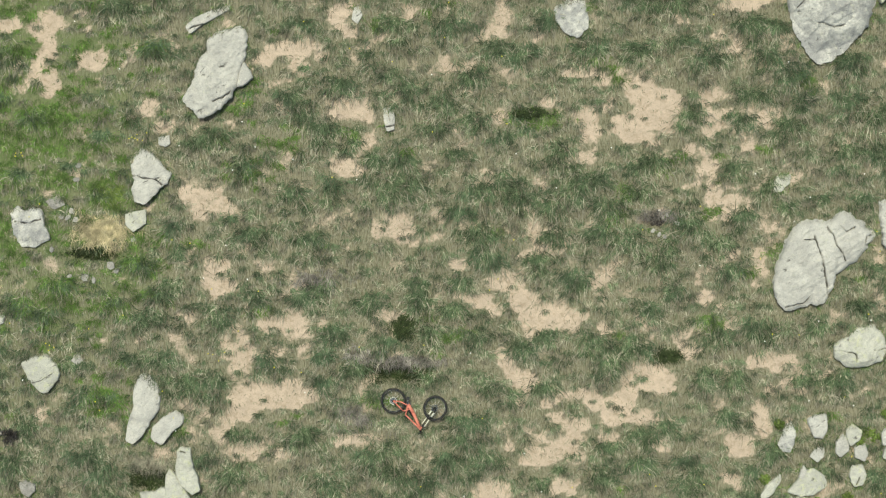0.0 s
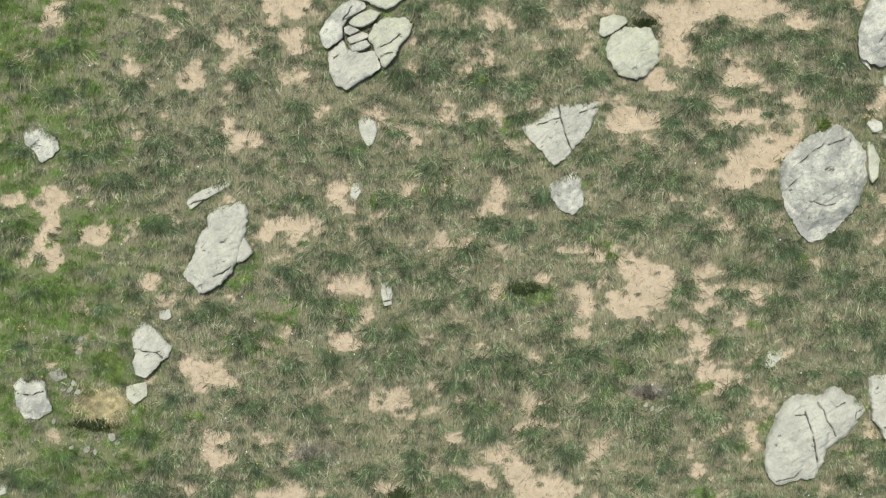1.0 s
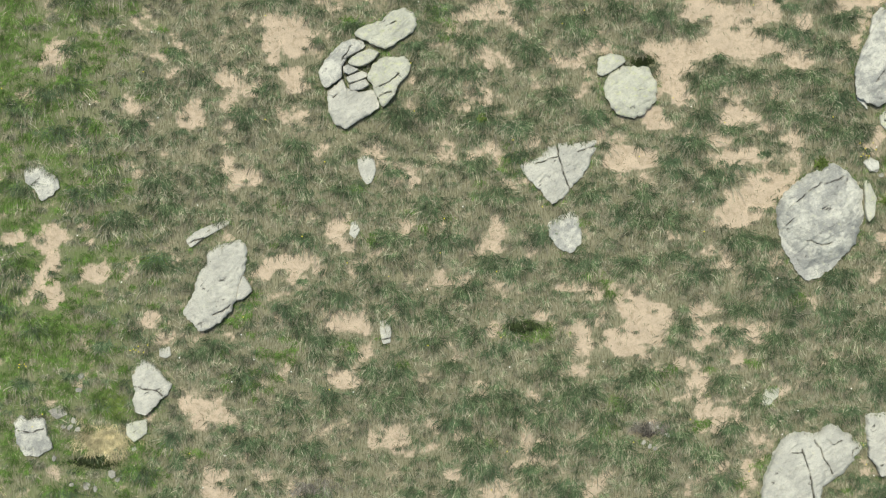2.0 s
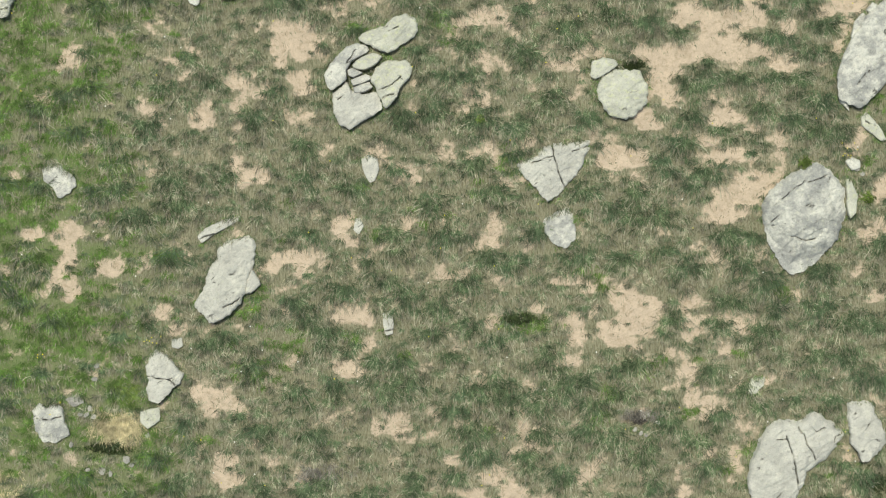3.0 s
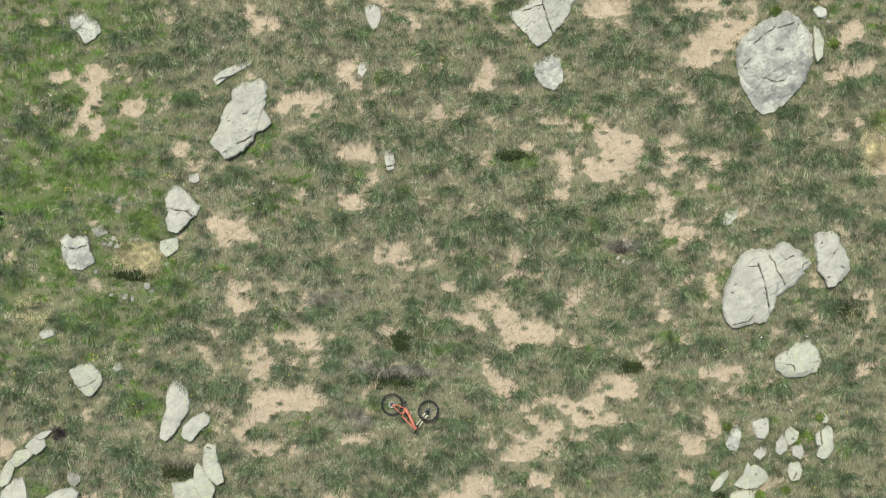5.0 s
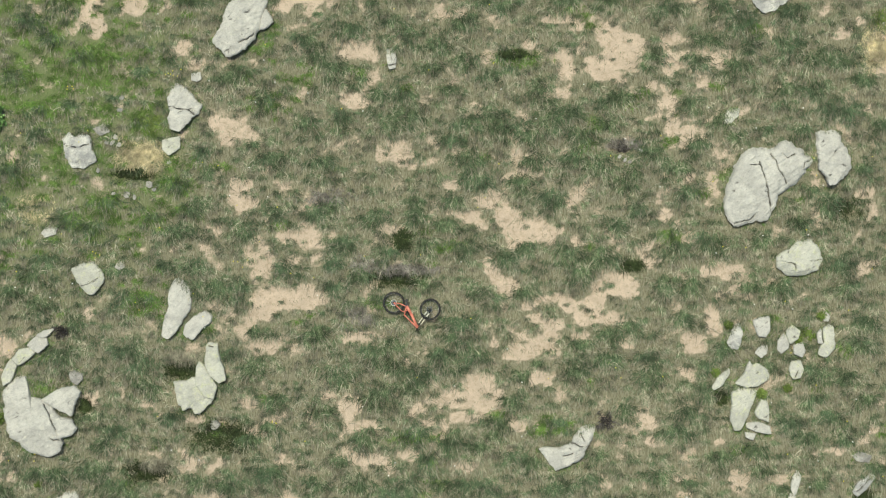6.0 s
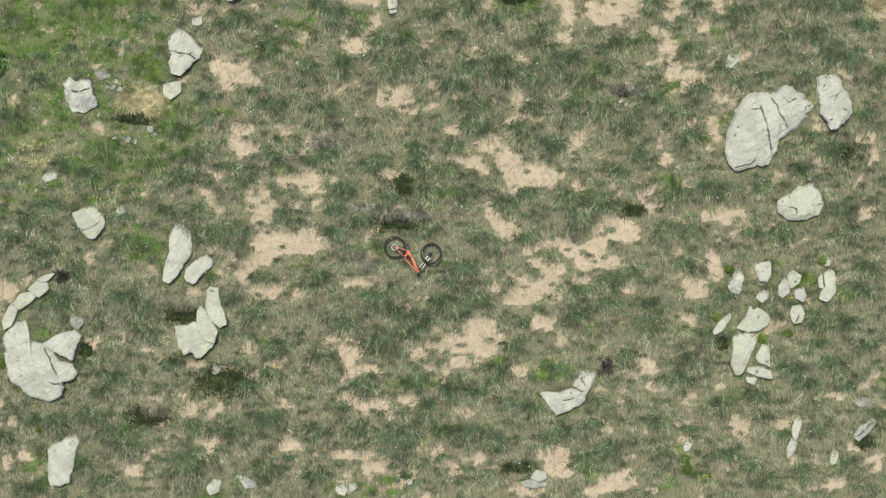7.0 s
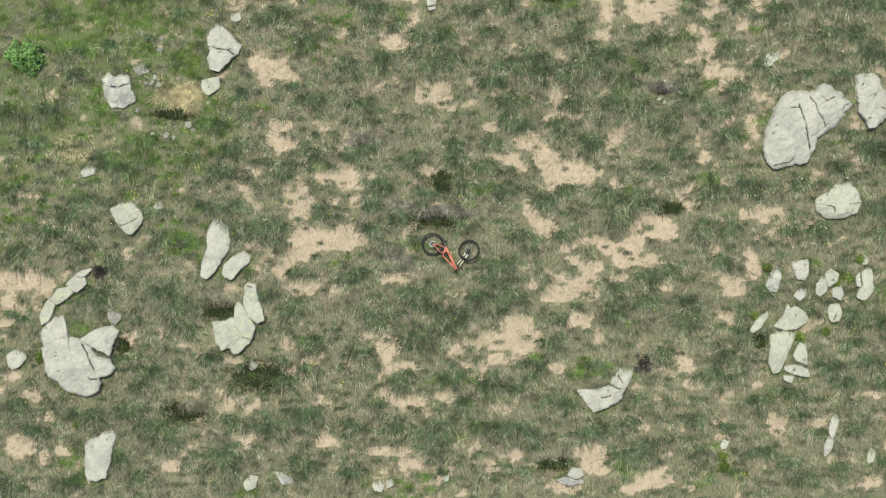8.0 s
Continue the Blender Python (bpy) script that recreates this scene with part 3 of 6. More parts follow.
TUSSOCKS_I = [
    (-9.6, -4.3, 0.37), (-10.3, -4.3, 0.34), (-2, -4.3, 0.3), (-13.1, -4.5, 0.47), (-15.1, -4.8, 0.45), (14.2, -4.9, 0.47), (8.1, -4.9, 0.47), (0.8, -5, 0.47), (6.4, -5.1, 0.34), (-12, -5.2, 0.37),
    (5.7, -5.3, 0.47), (-4, -5.4, 0.47), (-6, -5.4, 0.37), (0.5, -5.5, 0.37), (13.9, -5.6, 0.47), (10, -5.7, 0.22), (4.8, -5.7, 0.47), (9.4, -5.9, 0.37), (-1.9, -5.9, 0.62), (-10.3, -6, 0.47),
    (1.2, -6.1, 0.47), (0.1, -6.1, 0.47), (7, -6.1, 0.37), (-12.5, -6.2, 0.52), (-7, -6.2, 0.34), (5.7, -6.2, 0.52), (3.3, -6.4, 0.19), (10.9, -6.4, 0.34), (8.8, -6.4, 0.34), (7.2, -6.5, 0.37),
    (-1.4, -6.5, 0.52), (-6, -6.5, 0.47), (0.8, -6.5, 0.37),
]
TUSSOCKS_J = [
    (-9.8, -6.5, 0.52), (12.6, -6.6, 0.52), (4.6, -6.6, 0.47), (13.5, -6.8, 0.47), (2.8, -6.8, 0.32), (-0.5, -6.8, 0.47), (-3.2, -6.8, 0.52), (-15.3, -6.8, 0.45), (7, -7, 0.47), (8.9, -7.2, 0.37),
    (-0.8, -7.2, 0.37), (-7, -7.2, 0.37), (-9.4, -7.3, 0.37), (-1.8, -7.4, 0.52), (12.4, -7.5, 0.37), (14.2, -7.5, 0.37), (2.5, -7.6, 0.47), (-5.3, -7.6, 0.37), (8.3, -7.9, 0.47), (6.3, -7.9, 0.37),
    (-3.8, -8, 0.47), (13.1, -8.1, 0.47), (-8.8, -8.2, 0.37), (-11.6, -8.2, 0.37), (11.6, -8.3, 0.37), (4, -8.3, 0.37), (2, -8.3, 0.47), (7.9, -8.5, 0.47), (-5.5, -8.5, 0.47), (-10.7, -8.6, 0.47),
    (-0.6, -8.7, 0.52), (13.5, -8.8, 0.37), (12.2, -8.8, 0.47),
]
TUSSOCKS_K = [
    (0.5, -8.9, 0.62), (-2.5, -8.9, 0.47), (-6.2, -8.9, 0.37), (1.4, -9.1, 0.37), (-11, -9.1, 0.37), (10.5, -9.2, 0.52), (9.4, -9.4, 0.37), (5.3, -9.4, 0.37), (2.4, -9.4, 0.37), (-0.3, -9.5, 0.47),
    (3.1, -9.6, 0.47), (-3.2, -9.6, 0.47), (14.6, -9.8, 0.37), (-15.1, -9.8, 0.45), (-11.4, -9.9, 0.52), (10.7, -9.9, 0.37), (7.4, -10, 0.52), (-13.3, -10, 0.37), (-5.6, -10, 0.62), (-12.5, -10.1, 0.37),
    (5, -10.2, 0.37), (12.6, -10.3, 0.47), (8.3, -10.3, 0.3), (1.1, -10.4, 0.52), (0.1, -10.4, 0.52), (-2.5, -10.4, 0.52), (4.4, -10.4, 0.37), (-4, -10.4, 0.37), (-6.8, -10.4, 0.52), (-7.9, -10.4, 0.37),
    (-10.7, -10.4, 0.62), (11.5, -10.5, 0.37), (3.8, -10.5, 0.52),
]
TUSSOCKS_L = [
    (1.8, -10.5, 0.52), (-1, -10.6, 0.62), (-1.7, -10.6, 0.37), (-14.5, -10.6, 0.45), (-10.1, -10.8, 0.47), (5.7, -10.9, 0.47), (9.6, -11.1, 0.47), (7.4, -11.1, 0.37), (5, -11.3, 0.47), (5.3, -11.3, 0.37),
    (0.1, -11.4, 0.22), (13.5, -11.4, 0.37), (10.4, -11.5, 0.37), (-8.2, -11.5, 0.62), (-11.8, -11.5, 0.47), (-1.4, -11.6, 0.22), (12, -11.6, 0.37), (1.1, -11.7, 0.22), (-5.6, -11.7, 0.47), (1.8, -11.8, 0.37),
    (-4, -11.9, 0.47), (-1, -11.9, 0.26), (10.9, -12, 0.47), (-11, -12.1, 0.37), (-13.3, -12.3, 0.47), (-15.3, -12.4, 0.45),
]
TUSSOCKS = TUSSOCKS_A + TUSSOCKS_B + TUSSOCKS_C + TUSSOCKS_D + TUSSOCKS_E + TUSSOCKS_F + TUSSOCKS_G + TUSSOCKS_H + TUSSOCKS_I + TUSSOCKS_J + TUSSOCKS_K + TUSSOCKS_L
# hollows under the turf: place, half width, half height
HOLLOWS = [
    (-8.33, -6.64, 0.52, 0.22), (-7.44, -8.78, 0.93, 0.37), (-9.49, -9.97, 0.52, 0.26), (-1.50, -3.53, 0.84, 0.19), (2.74, -11.63, 0.60, 0.22), (9.44, -7.45, 0.26, 0.22), (13.51, -1.12, 0.30, 0.30), (-10.10, -0.14, 0.75, 0.17), (6.05, 0.79, 0.41, 0.15), (-11.64, -7.78, 0.19, 0.30), (5.91, 11.66, 0.34, 0.15), (-6.97, -8.32, 0.41, 0.11),
]
# dark moss and painted shade of the turf hollows: place, radius, height over width
MOSS_AND_SHADE = [
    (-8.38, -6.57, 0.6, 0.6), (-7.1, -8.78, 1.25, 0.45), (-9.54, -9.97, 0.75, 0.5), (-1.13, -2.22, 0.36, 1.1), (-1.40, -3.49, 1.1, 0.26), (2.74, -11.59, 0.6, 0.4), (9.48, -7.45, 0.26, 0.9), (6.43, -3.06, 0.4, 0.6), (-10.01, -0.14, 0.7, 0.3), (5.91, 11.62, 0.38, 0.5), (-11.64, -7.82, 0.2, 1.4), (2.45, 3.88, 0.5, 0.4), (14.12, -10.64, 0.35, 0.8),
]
# tangles of dead straw: place, half width, half height
STRAW_SPOTS = [(-9.73, 0.54, 0.75, 0.45), (14.54, 4.13, 0.45, 0.65), (-13.36, -1.22, 0.5, 0.6)]
# dead twigs: place, half width, half height
TWIG_SPOTS = [(5.56, -8.16, 0.5, 0.45), (6.14, 0.83, 0.45, 0.35)]
BLOCKS = []      # footprints of the rocks: centre and cuts


def patches(u, v, spots, soft):
    """How deep a place lies inside any of the oval spots: 1 in the middle, 0 outside."""
    best = np.zeros(np.shape(u))
    for pu, pv, ru, rv in spots:
        d = np.sqrt(((u - pu) / ru) ** 2 + ((v - pv) / rv) ** 2)
        best = np.maximum(best, np.clip((1.46 - d) / soft, 0, 1))
    return best


def wander(u, v):
    return u + 0.6 * (value_noise(u, v, 0.55, 4, 3.0) - 0.5), v + 0.5 * (value_noise(u, v, 0.55, 4, 9.0) - 0.5)


def bareness(u, v):
    """1 in the middle of a sandy patch, 0 in the turf."""
    wu, wv = wander(u, v)
    best = patches(wu, wv, SAND, 0.8)
    grain = value_noise(0.7 * wu + 0.7 * v, 0.7 * v - 0.7 * wu, 0.5, 4, 51.0)
    broken = np.where(best > 0.02, np.clip(1.35 * best - 0.1 + 2.1 * (grain - 0.5), 0, 1), 0)
    speck = value_noise(0.8 * wu + 0.6 * wv, 0.8 * wv - 0.6 * wu, 0.55, 3, 21.0)
    west = np.clip((-u - 6.5) / 4.5, 0, 1)
    broken = np.maximum(broken, np.clip((speck - 0.615 - 0.06 * west) * 5, 0, 0.6))
    return np.maximum(broken, 0.35 * np.clip(patches(wu, wv, THIN, 1.0) + 1.2 * (grain - 0.5), 0, 1))


def thinness(u, v):
    """1 where only dry growth stands."""
    wu, wv = wander(u, v)
    return np.maximum(patches(wu, wv, THIN, 0.7), 0.8 * patches(wu, wv, SAND, 0.6))


def lushness(u, v):
    """1 in the middle of a big tussock, 0 between them."""
    wu, wv = wander(u, v)
    best = np.zeros(np.shape(u))
    for pu, pv, r in TUSSOCKS:
        best = np.maximum(best, np.clip(1.5 - np.hypot(wu - pu, 1.15 * (wv - pv)) / (0.92 * r), 0, 1))
    return best


def westness(u, v):
    """1 in the greener, damper turf to the west, with an uneven edge."""
    edge = u + 5.0 * (value_noise(u, v, 3.0, 3, 41.0) - 0.5)
    return np.clip((-edge - 8.0) / 3.0, 0, 1) * np.clip(0.3 + (v + 4.0) / 4.0, 0, 1)


def relief(u, v):
    """Height of the turf over the plane of the slope."""
    w = 0.16 * (value_noise(u, v, 2.6, 3, 5.0) - 0.5) + 0.09 * (value_noise(u, v, 0.5, 2, 1.0) - 0.5)
    for pu, pv, ru, rv in HOLLOWS:
        x, y = (u - pu) / ru, (v - pv) / rv
        w = w - 0.3 * np.exp(-(x ** 4)) * np.clip(np.exp(-(y ** 2) * 1.2), 0, 1)
    return w


# ---- the ground: one sheet, the hillside, the valley below and the height above ----
def build_ground():
    near = np.arange(-18.5, 18.51, 0.125)
    far = 18.5 + np.cumsum(0.2 * 1.19 ** np.arange(44))
    axis = np.concatenate([-far[::-1], near, far])
    lean = np.radians(SLOPE_DEG) * np.exp(-np.clip(np.abs(axis) - 45, 0, None) / 60) + np.radians(2) * (np.abs(axis) > 45)
    mid = len(axis) // 2
    step = np.diff(axis)
    half = (lean[1:] + lean[:-1]) / 2
    y = np.concatenate([[0], np.cumsum(step * np.cos(half))])
    z = np.concatenate([[0], np.cumsum(step * np.sin(half))])
    origin = np.interp(0, axis, y), np.interp(0, axis, z)
    y, z = y - origin[0], z - origin[1]
    U, V = np.meshgrid(axis, axis)
    W = relief(U, V) * (np.maximum(abs(U), abs(V)) < 25)
    far_off = np.maximum(abs(U), abs(V))
    W = W + np.clip(far_off - 40, 0, 300) * 0.05 * (value_noise(U, V, 60, 3) - 0.5)
    A = np.repeat(lean[:, None], len(axis), 1)
    verts = np.stack([U, y[:, None] - W * np.sin(A), z[:, None] + W * np.cos(A)], -1).reshape(-1, 3)
    n = len(axis)
    i = (np.arange(n - 1)[:, None] * n + np.arange(n - 1)).ravel()
    loops = np.stack([i, i + 1, i + n + 1, i + n], 1).ravel()
    me = big_mesh("ground", verts, loops, np.full(len(i), 4))
    me.polygons.foreach_set("use_smooth", np.ones(len(i), dtype=bool))
    bare = np.where(far_off < 19, bareness(U, V), 0.25)
    me.attributes.new("bare", "FLOAT", "POINT").data.foreach_set("value", bare.astype(np.float32).ravel())
    turf = 0.75 * westness(U, V) * np.clip(2.4 * value_noise(U, V, 0.7, 3, 17.0) - 0.6, 0, 1)
    me.attributes.new("turf", "FLOAT", "POINT").data.foreach_set("value", turf.astype(np.float32).ravel())
    me.materials.append(SOIL)
    tagged(new("ground", me), "steep hillside of pale sandy soil with dry litter", "ground", kind="structure")


build_ground()

# ---- rocks ----


def reach(corners, angle):
    """How far a rock reaches from its centre at each angle, by the corners of its outline."""
    c = np.array(corners)
    d = np.roll(c, -1, 0) - c
    x, y = np.cos(angle)[:, None], np.sin(angle)[:, None]
    cross = x * d[:, 1] - y * d[:, 0]
    cross = np.where(abs(cross) < 1e-9, 1e-9, cross)
    away = (c[:, 0] * d[:, 1] - c[:, 1] * d[:, 0]) / cross
    share = (c[:, 0] * y - c[:, 1] * x) / cross
    far = np.where((share >= -1e-6) & (share <= 1 + 1e-6) & (away > 0), away, 0).max(1)
    return np.maximum(far, 0.02)


def to_line(x, y, line):
    """Distance of places from a broken line."""
    best = np.full(np.shape(x), 9.0)
    for (ax, ay), (bx, by) in zip(line, line[1:]):
        dx, dy = bx - ax, by - ay
        k = np.clip(((x - ax) * dx + (y - ay) * dy) / (dx * dx + dy * dy), 0, 1)
        best = np.minimum(best, np.hypot(x - ax - k * dx, y - ay - k * dy))
    return best


def rock_mesh(corners, height, seed, flare_share=1.0, cracks=(), rough=0.6, grow_by=0.012, facets=()):
    """A weathered block: a gently domed, chipped top inside its outline, cracks cut into it, sides that run into the ground."""
    rng = np.random.default_rng(seed)
    fine = 1.15 if cracks else 0.75
    typical = float(np.mean(np.hypot(*np.array(corners).T)))
    n, rings = int(min(max(fine * typical * 210, 84), 280)), int(min(max(fine * typical * 50, 10), 68))
    angle = np.linspace(0, 2 * np.pi, n, endpoint=False)
    size = reach(corners, angle)
    size = 0.6 * size + 0.2 * np.roll(size, 1) + 0.2 * np.roll(size, -1)
    mean = size.mean()
    ragged = value_noise(size * np.cos(angle) + seed, size * np.sin(angle), 0.3, 3, seed * 0.37) - 0.5
    size = size + grow_by + min(0.13, 0.17 * mean) * ragged
    size = size + min(0.085, 0.14 * mean) * (value_noise(size * np.cos(angle), size * np.sin(angle), 0.11, 2, seed * 0.71) - 0.5)
    chips = [(rng.uniform(0, 6.28), rng.uniform(0.4, 0.8), rng.uniform(0.1, 0.4)) for _ in range(5)]
    dome = 0.34 * min(1.0, mean / 0.9)
    height = 0.72 * height
    verts, faces, clefts = [], [], []
    fr = np.linspace(0.0, 1.0, rings) ** 0.75
    for f in fr[1:]:
        x, y = size * f * np.cos(angle), size * f * np.sin(angle)
        z = height * (0.86 + 0.2 * dome - (0.04 + dome) * f ** 2.4 - 0.14 * f ** 26 - 0.2 * y / mean)
        z = z + rough * min(0.5, 0.55 * mean) * (value_noise(x, y, 0.75 * mean + 0.15, 3, seed) - 0.5)
        along, across = 0.84 * x + 0.54 * y, 0.84 * y - 0.54 * x      # the bedding runs aslant
        step = 6 * value_noise(0.3 * along, across, 0.4 * min(mean, 1.0) + 0.12, 3, seed + 2.0)
        z = z + rough * min(0.2, 0.24 * mean) * ((np.floor(step) + np.clip((step % 1) * 4.5, 0, 1)) / 6 - 0.5)
        for a, off, steep in chips:
            z = np.minimum(z, 0.95 * height + 0.06 * mean - 0.2 * height * y / mean - np.minimum(steep * (x * np.cos(a) + y * np.sin(a) - off * mean).clip(0), 0.45 * height))
        for a, off, steep in facets:      # broad faces that fall away from the crest
            z = z - steep * (x * np.cos(radians(a)) + y * np.sin(radians(a)) - off).clip(0)
        z = z + (0.25 + rough) * min(0.08, 0.1 * mean) * (value_noise(x, y, 0.15, 3, seed + 4.0) - 0.5)
        pit = value_noise(0.6 * along, across, 0.3, 3, seed + 6.0)
        z = z - min(0.025, 0.05 * mean) * np.clip((pit - 0.6) * 7, 0, 1)
        z = np.maximum(z, 0.16 * height)
        deep = np.zeros(n)
        for line in cracks:
            wx, wy = x + 0.08 * (value_noise(x, y, 0.16, 3, 5.0) - 0.5), y + 0.08 * (value_noise(x, y, 0.16, 3, 8.0) - 0.5)
            d = to_line(wx, wy, line)
            deep = np.maximum(deep, np.exp(-(d / 0.017) ** 2) * np.clip(3.0 * value_noise(x, y, 0.16, 2, 3.0) - 0.45, 0, 1))
        verts += list(zip(x, y, z - 0.1 * deep))
        clefts += list(deep)
    last = np.array(verts[-n:])
    flare = 0.5 + 0.5 * np.clip(last[:, 1] / mean, -1, 1)      # free below, running into the turf above
    for k, (grow, low) in enumerate(((0.012, 0.8), (0.035, 0.5), (0.055, 0.15), (0.06, -0.25))):
        wob = 1 + 0.05 * (value_noise(angle * 3, angle * 0 + k, 0.6, 2, seed) - 0.5)
        out = (1 + flare_share * grow * (0.1 + 1.2 * flare) - (0.014 + 0.026 * k) * (1 - flare) * min(1.0, 0.6 / mean)) * wob
        verts += list(zip(last[:, 0] * out, last[:, 1] * out, np.minimum(last[:, 2] * low, last[:, 2] - 0.02) if low > 0 else np.full(n, -0.35)))
    total = rings - 1 + 4
    centre, floor_ = len(verts), len(verts) + 1
    verts += [tuple(np.mean(verts[:n], 0)), (0, 0, -0.35)]
    clefts += [0.0] * (len(verts) - len(clefts))
    for k in range(total - 1):
        for j in range(n):
            i = (j + 1) % n
            faces.append((k * n + j, (k + 1) * n + j, (k + 1) * n + i, k * n + i))
    faces += [(centre, j, (j + 1) % n) for j in range(n)]
    faces += [(floor_, (total - 1) * n + (j + 1) % n, (total - 1) * n + j) for j in range(n)]
    me = mesh_from("rock", verts, faces, False)
    me.attributes.new("cleft", "FLOAT", "POINT").data.foreach_set("value", np.array(clefts, dtype=np.float32))
    return me


SEED = [10]


def rock(u, v, height, corners, stone, label, category, cracks=(), rough=0.6, facets=()):
    """A single rock that sits in the turf."""
    SEED[0] += 1
    me = rock_mesh(corners, height, SEED[0], 1.0, cracks, rough, facets=facets)
    me.materials.append(stone)
    ob = new(category, me)
    ob.matrix_basis = SLOPE @ pose(u, v, float(relief(u, v)))
    BLOCKS.append((u, v, corners))
    return tagged(ob, label, category, group="loose " + category + "s on the slope")


def split_rock(u, v, label, category):
    """A boulder of several blocks with dark cracks between them."""
    ob = new(category)
    ob.empty_display_size = 0.3
    ob.matrix_basis = SLOPE @ pose(u, v, float(relief(u, v)))
    return tagged(ob, label, category)


def block(parent, u, v, height, corners, stone, cracks=(), rough=0.6, facets=()):
    """One block of a split boulder; u and v from the boulder's own place."""
    SEED[0] += 1
    me = rock_mesh(corners, height, SEED[0], 0.2, cracks, rough, 0.028, facets)
    ob = part("rock_block", me, stone, parent)
    ob.matrix_basis = pose(u, v, 0)
    at = SLOPE.inverted() @ parent.matrix_basis.translation
    BLOCKS.append((at.x + u, at.y + v, corners))
    return ob


rock(-13.54, 14.00, 0.45, ((-0.86, 0.52), (-0.75, -0.13), (-0.64, -0.48), (-0.23, -0.72), (0.18, -1.03), (0.42, -0.99), (0.50, -0.58), (0.70, -0.18), (0.92, 0.31), (0.36, 0.75), (-0.38, 0.79)), ROCK_LICHEN, "large yellow-green lichened boulder half sunk in the grassy slope", "boulder", cracks=(((-0.56, -0.18), (-0.15, -0.31), (0.22, -0.07)), ((0.18, -0.77), (0.40, -0.73)),))
rock(-7.55, 13.93, 0.25, ((-0.30, 0.27), (-0.26, -0.20), (-0.07, -0.48), (0.15, -0.53), (0.27, -0.29), (0.26, 0.18), (0.11, 0.49), (-0.18, 0.45)), ROCK_GREY, "medium grey rock half sunk in the grassy slope", "rock")
rock(-6.36, 14.11, 0.4, ((-0.61, 0.17), (-0.54, -0.39), (-0.22, -0.52), (0.25, -0.44), (0.62, -0.14), (0.75, 0.08), (0.52, 0.36), (-0.13, 0.48), (-0.50, 0.41)), ROCK_LICHEN, "medium yellow-green lichened rock half sunk in the grassy slope", "rock")
whole = split_rock(-2.59, 10.32, "pale grey boulder split by dark cracks into eight blocks", "boulder")
block(whole, 1.11, 2.23, 0.45, ((-1.01, -0.11), (-0.60, 0.13), (-0.23, 0.22), (0.07, 0.50), (0.44, 0.60), (0.72, 0.45), (0.79, 0.17), (0.70, -0.07), (0.20, -0.39), (-0.12, -0.59), (-0.54, -0.39), (-0.92, -0.24)), ROCK_LICHEN, cracks=(((-0.06, 0.08), (0.20, 0.19)),))
block(whole, -0.35, 1.27, 0.42, ((0.39, 0.64), (0.13, 0.56), (-0.20, 0.23), (-0.39, 0.00), (-0.55, -0.31), (-0.48, -0.61), (-0.34, -0.80), (0.10, -0.40), (0.08, -0.12), (0.23, 0.12), (0.78, 0.42), (0.64, 0.60)), ROCK_GREY, cracks=(((0.32, 0.45), (0.25, 0.27), (0.12, 0.06)),))
block(whole, 0.38, 1.38, 0.44, ((-0.42, -0.14), (-0.34, 0.01), (0.17, 0.27), (0.44, 0.16), (0.29, -0.03), (-0.05, -0.23), (-0.27, -0.23)), ROCK_LICHEN)
block(whole, -0.03, 1.04, 0.4, ((-0.16, 0.07), (-0.05, 0.13), (0.25, 0.00), (-0.01, -0.13), (-0.14, -0.07)), ROCK_GREY)
block(whole, 0.19, 0.82, 0.46, ((-0.28, -0.01), (0.13, 0.16), (0.28, 0.10), (0.28, 0.01), (-0.21, -0.18)), ROCK_PALE)
block(whole, 0.25, 0.58, 0.44, ((-0.27, 0.01), (0.17, 0.17), (0.29, 0.02), (0.08, -0.10), (-0.22, -0.15)), ROCK_GREY)
block(whole, 1.10, 0.83, 0.44, ((-0.54, 0.17), (-0.41, 0.39), (-0.10, 0.56), (0.46, 0.58), (0.61, 0.36), (0.55, 0.08), (0.35, -0.14), (0.17, -0.54), (-0.05, -0.83), (-0.17, -0.85), (-0.39, -0.30), (-0.58, -0.02)), ROCK_LICHEN, cracks=(((-0.34, -0.33), (0.04, -0.15), (0.31, 0.08)), ((-0.26, -0.59), (0.11, -0.44)),))
block(whole, 0.00, 0.00, 0.48, ((-0.65, 0.33), (-0.22, 0.77), (-0.11, 0.46), (0.30, 0.37), (0.61, 0.46), (0.84, -0.04), (0.39, -0.36), (-0.16, -0.71), (-0.40, -0.58), (-0.59, -0.16)), ROCK_PALE, cracks=(((-0.50, 0.23), (-0.32, 0.35)),))
rock(-2.10, 8.47, 0.16, ((-0.29, 0.26), (-0.06, 0.39), (0.18, 0.29), (0.27, -0.02), (0.13, -0.40), (-0.02, -0.45), (-0.19, -0.17)), ROCK_PALE, "medium pale rock half sunk in the grassy slope", "rock")
rock(-2.46, 6.70, 0.12, ((-0.08, 0.20), (0.07, 0.22), (0.14, -0.02), (0.01, -0.25), (-0.14, -0.12)), ROCK_PALE, "small pale stone half sunk in the grassy slope", "stone")
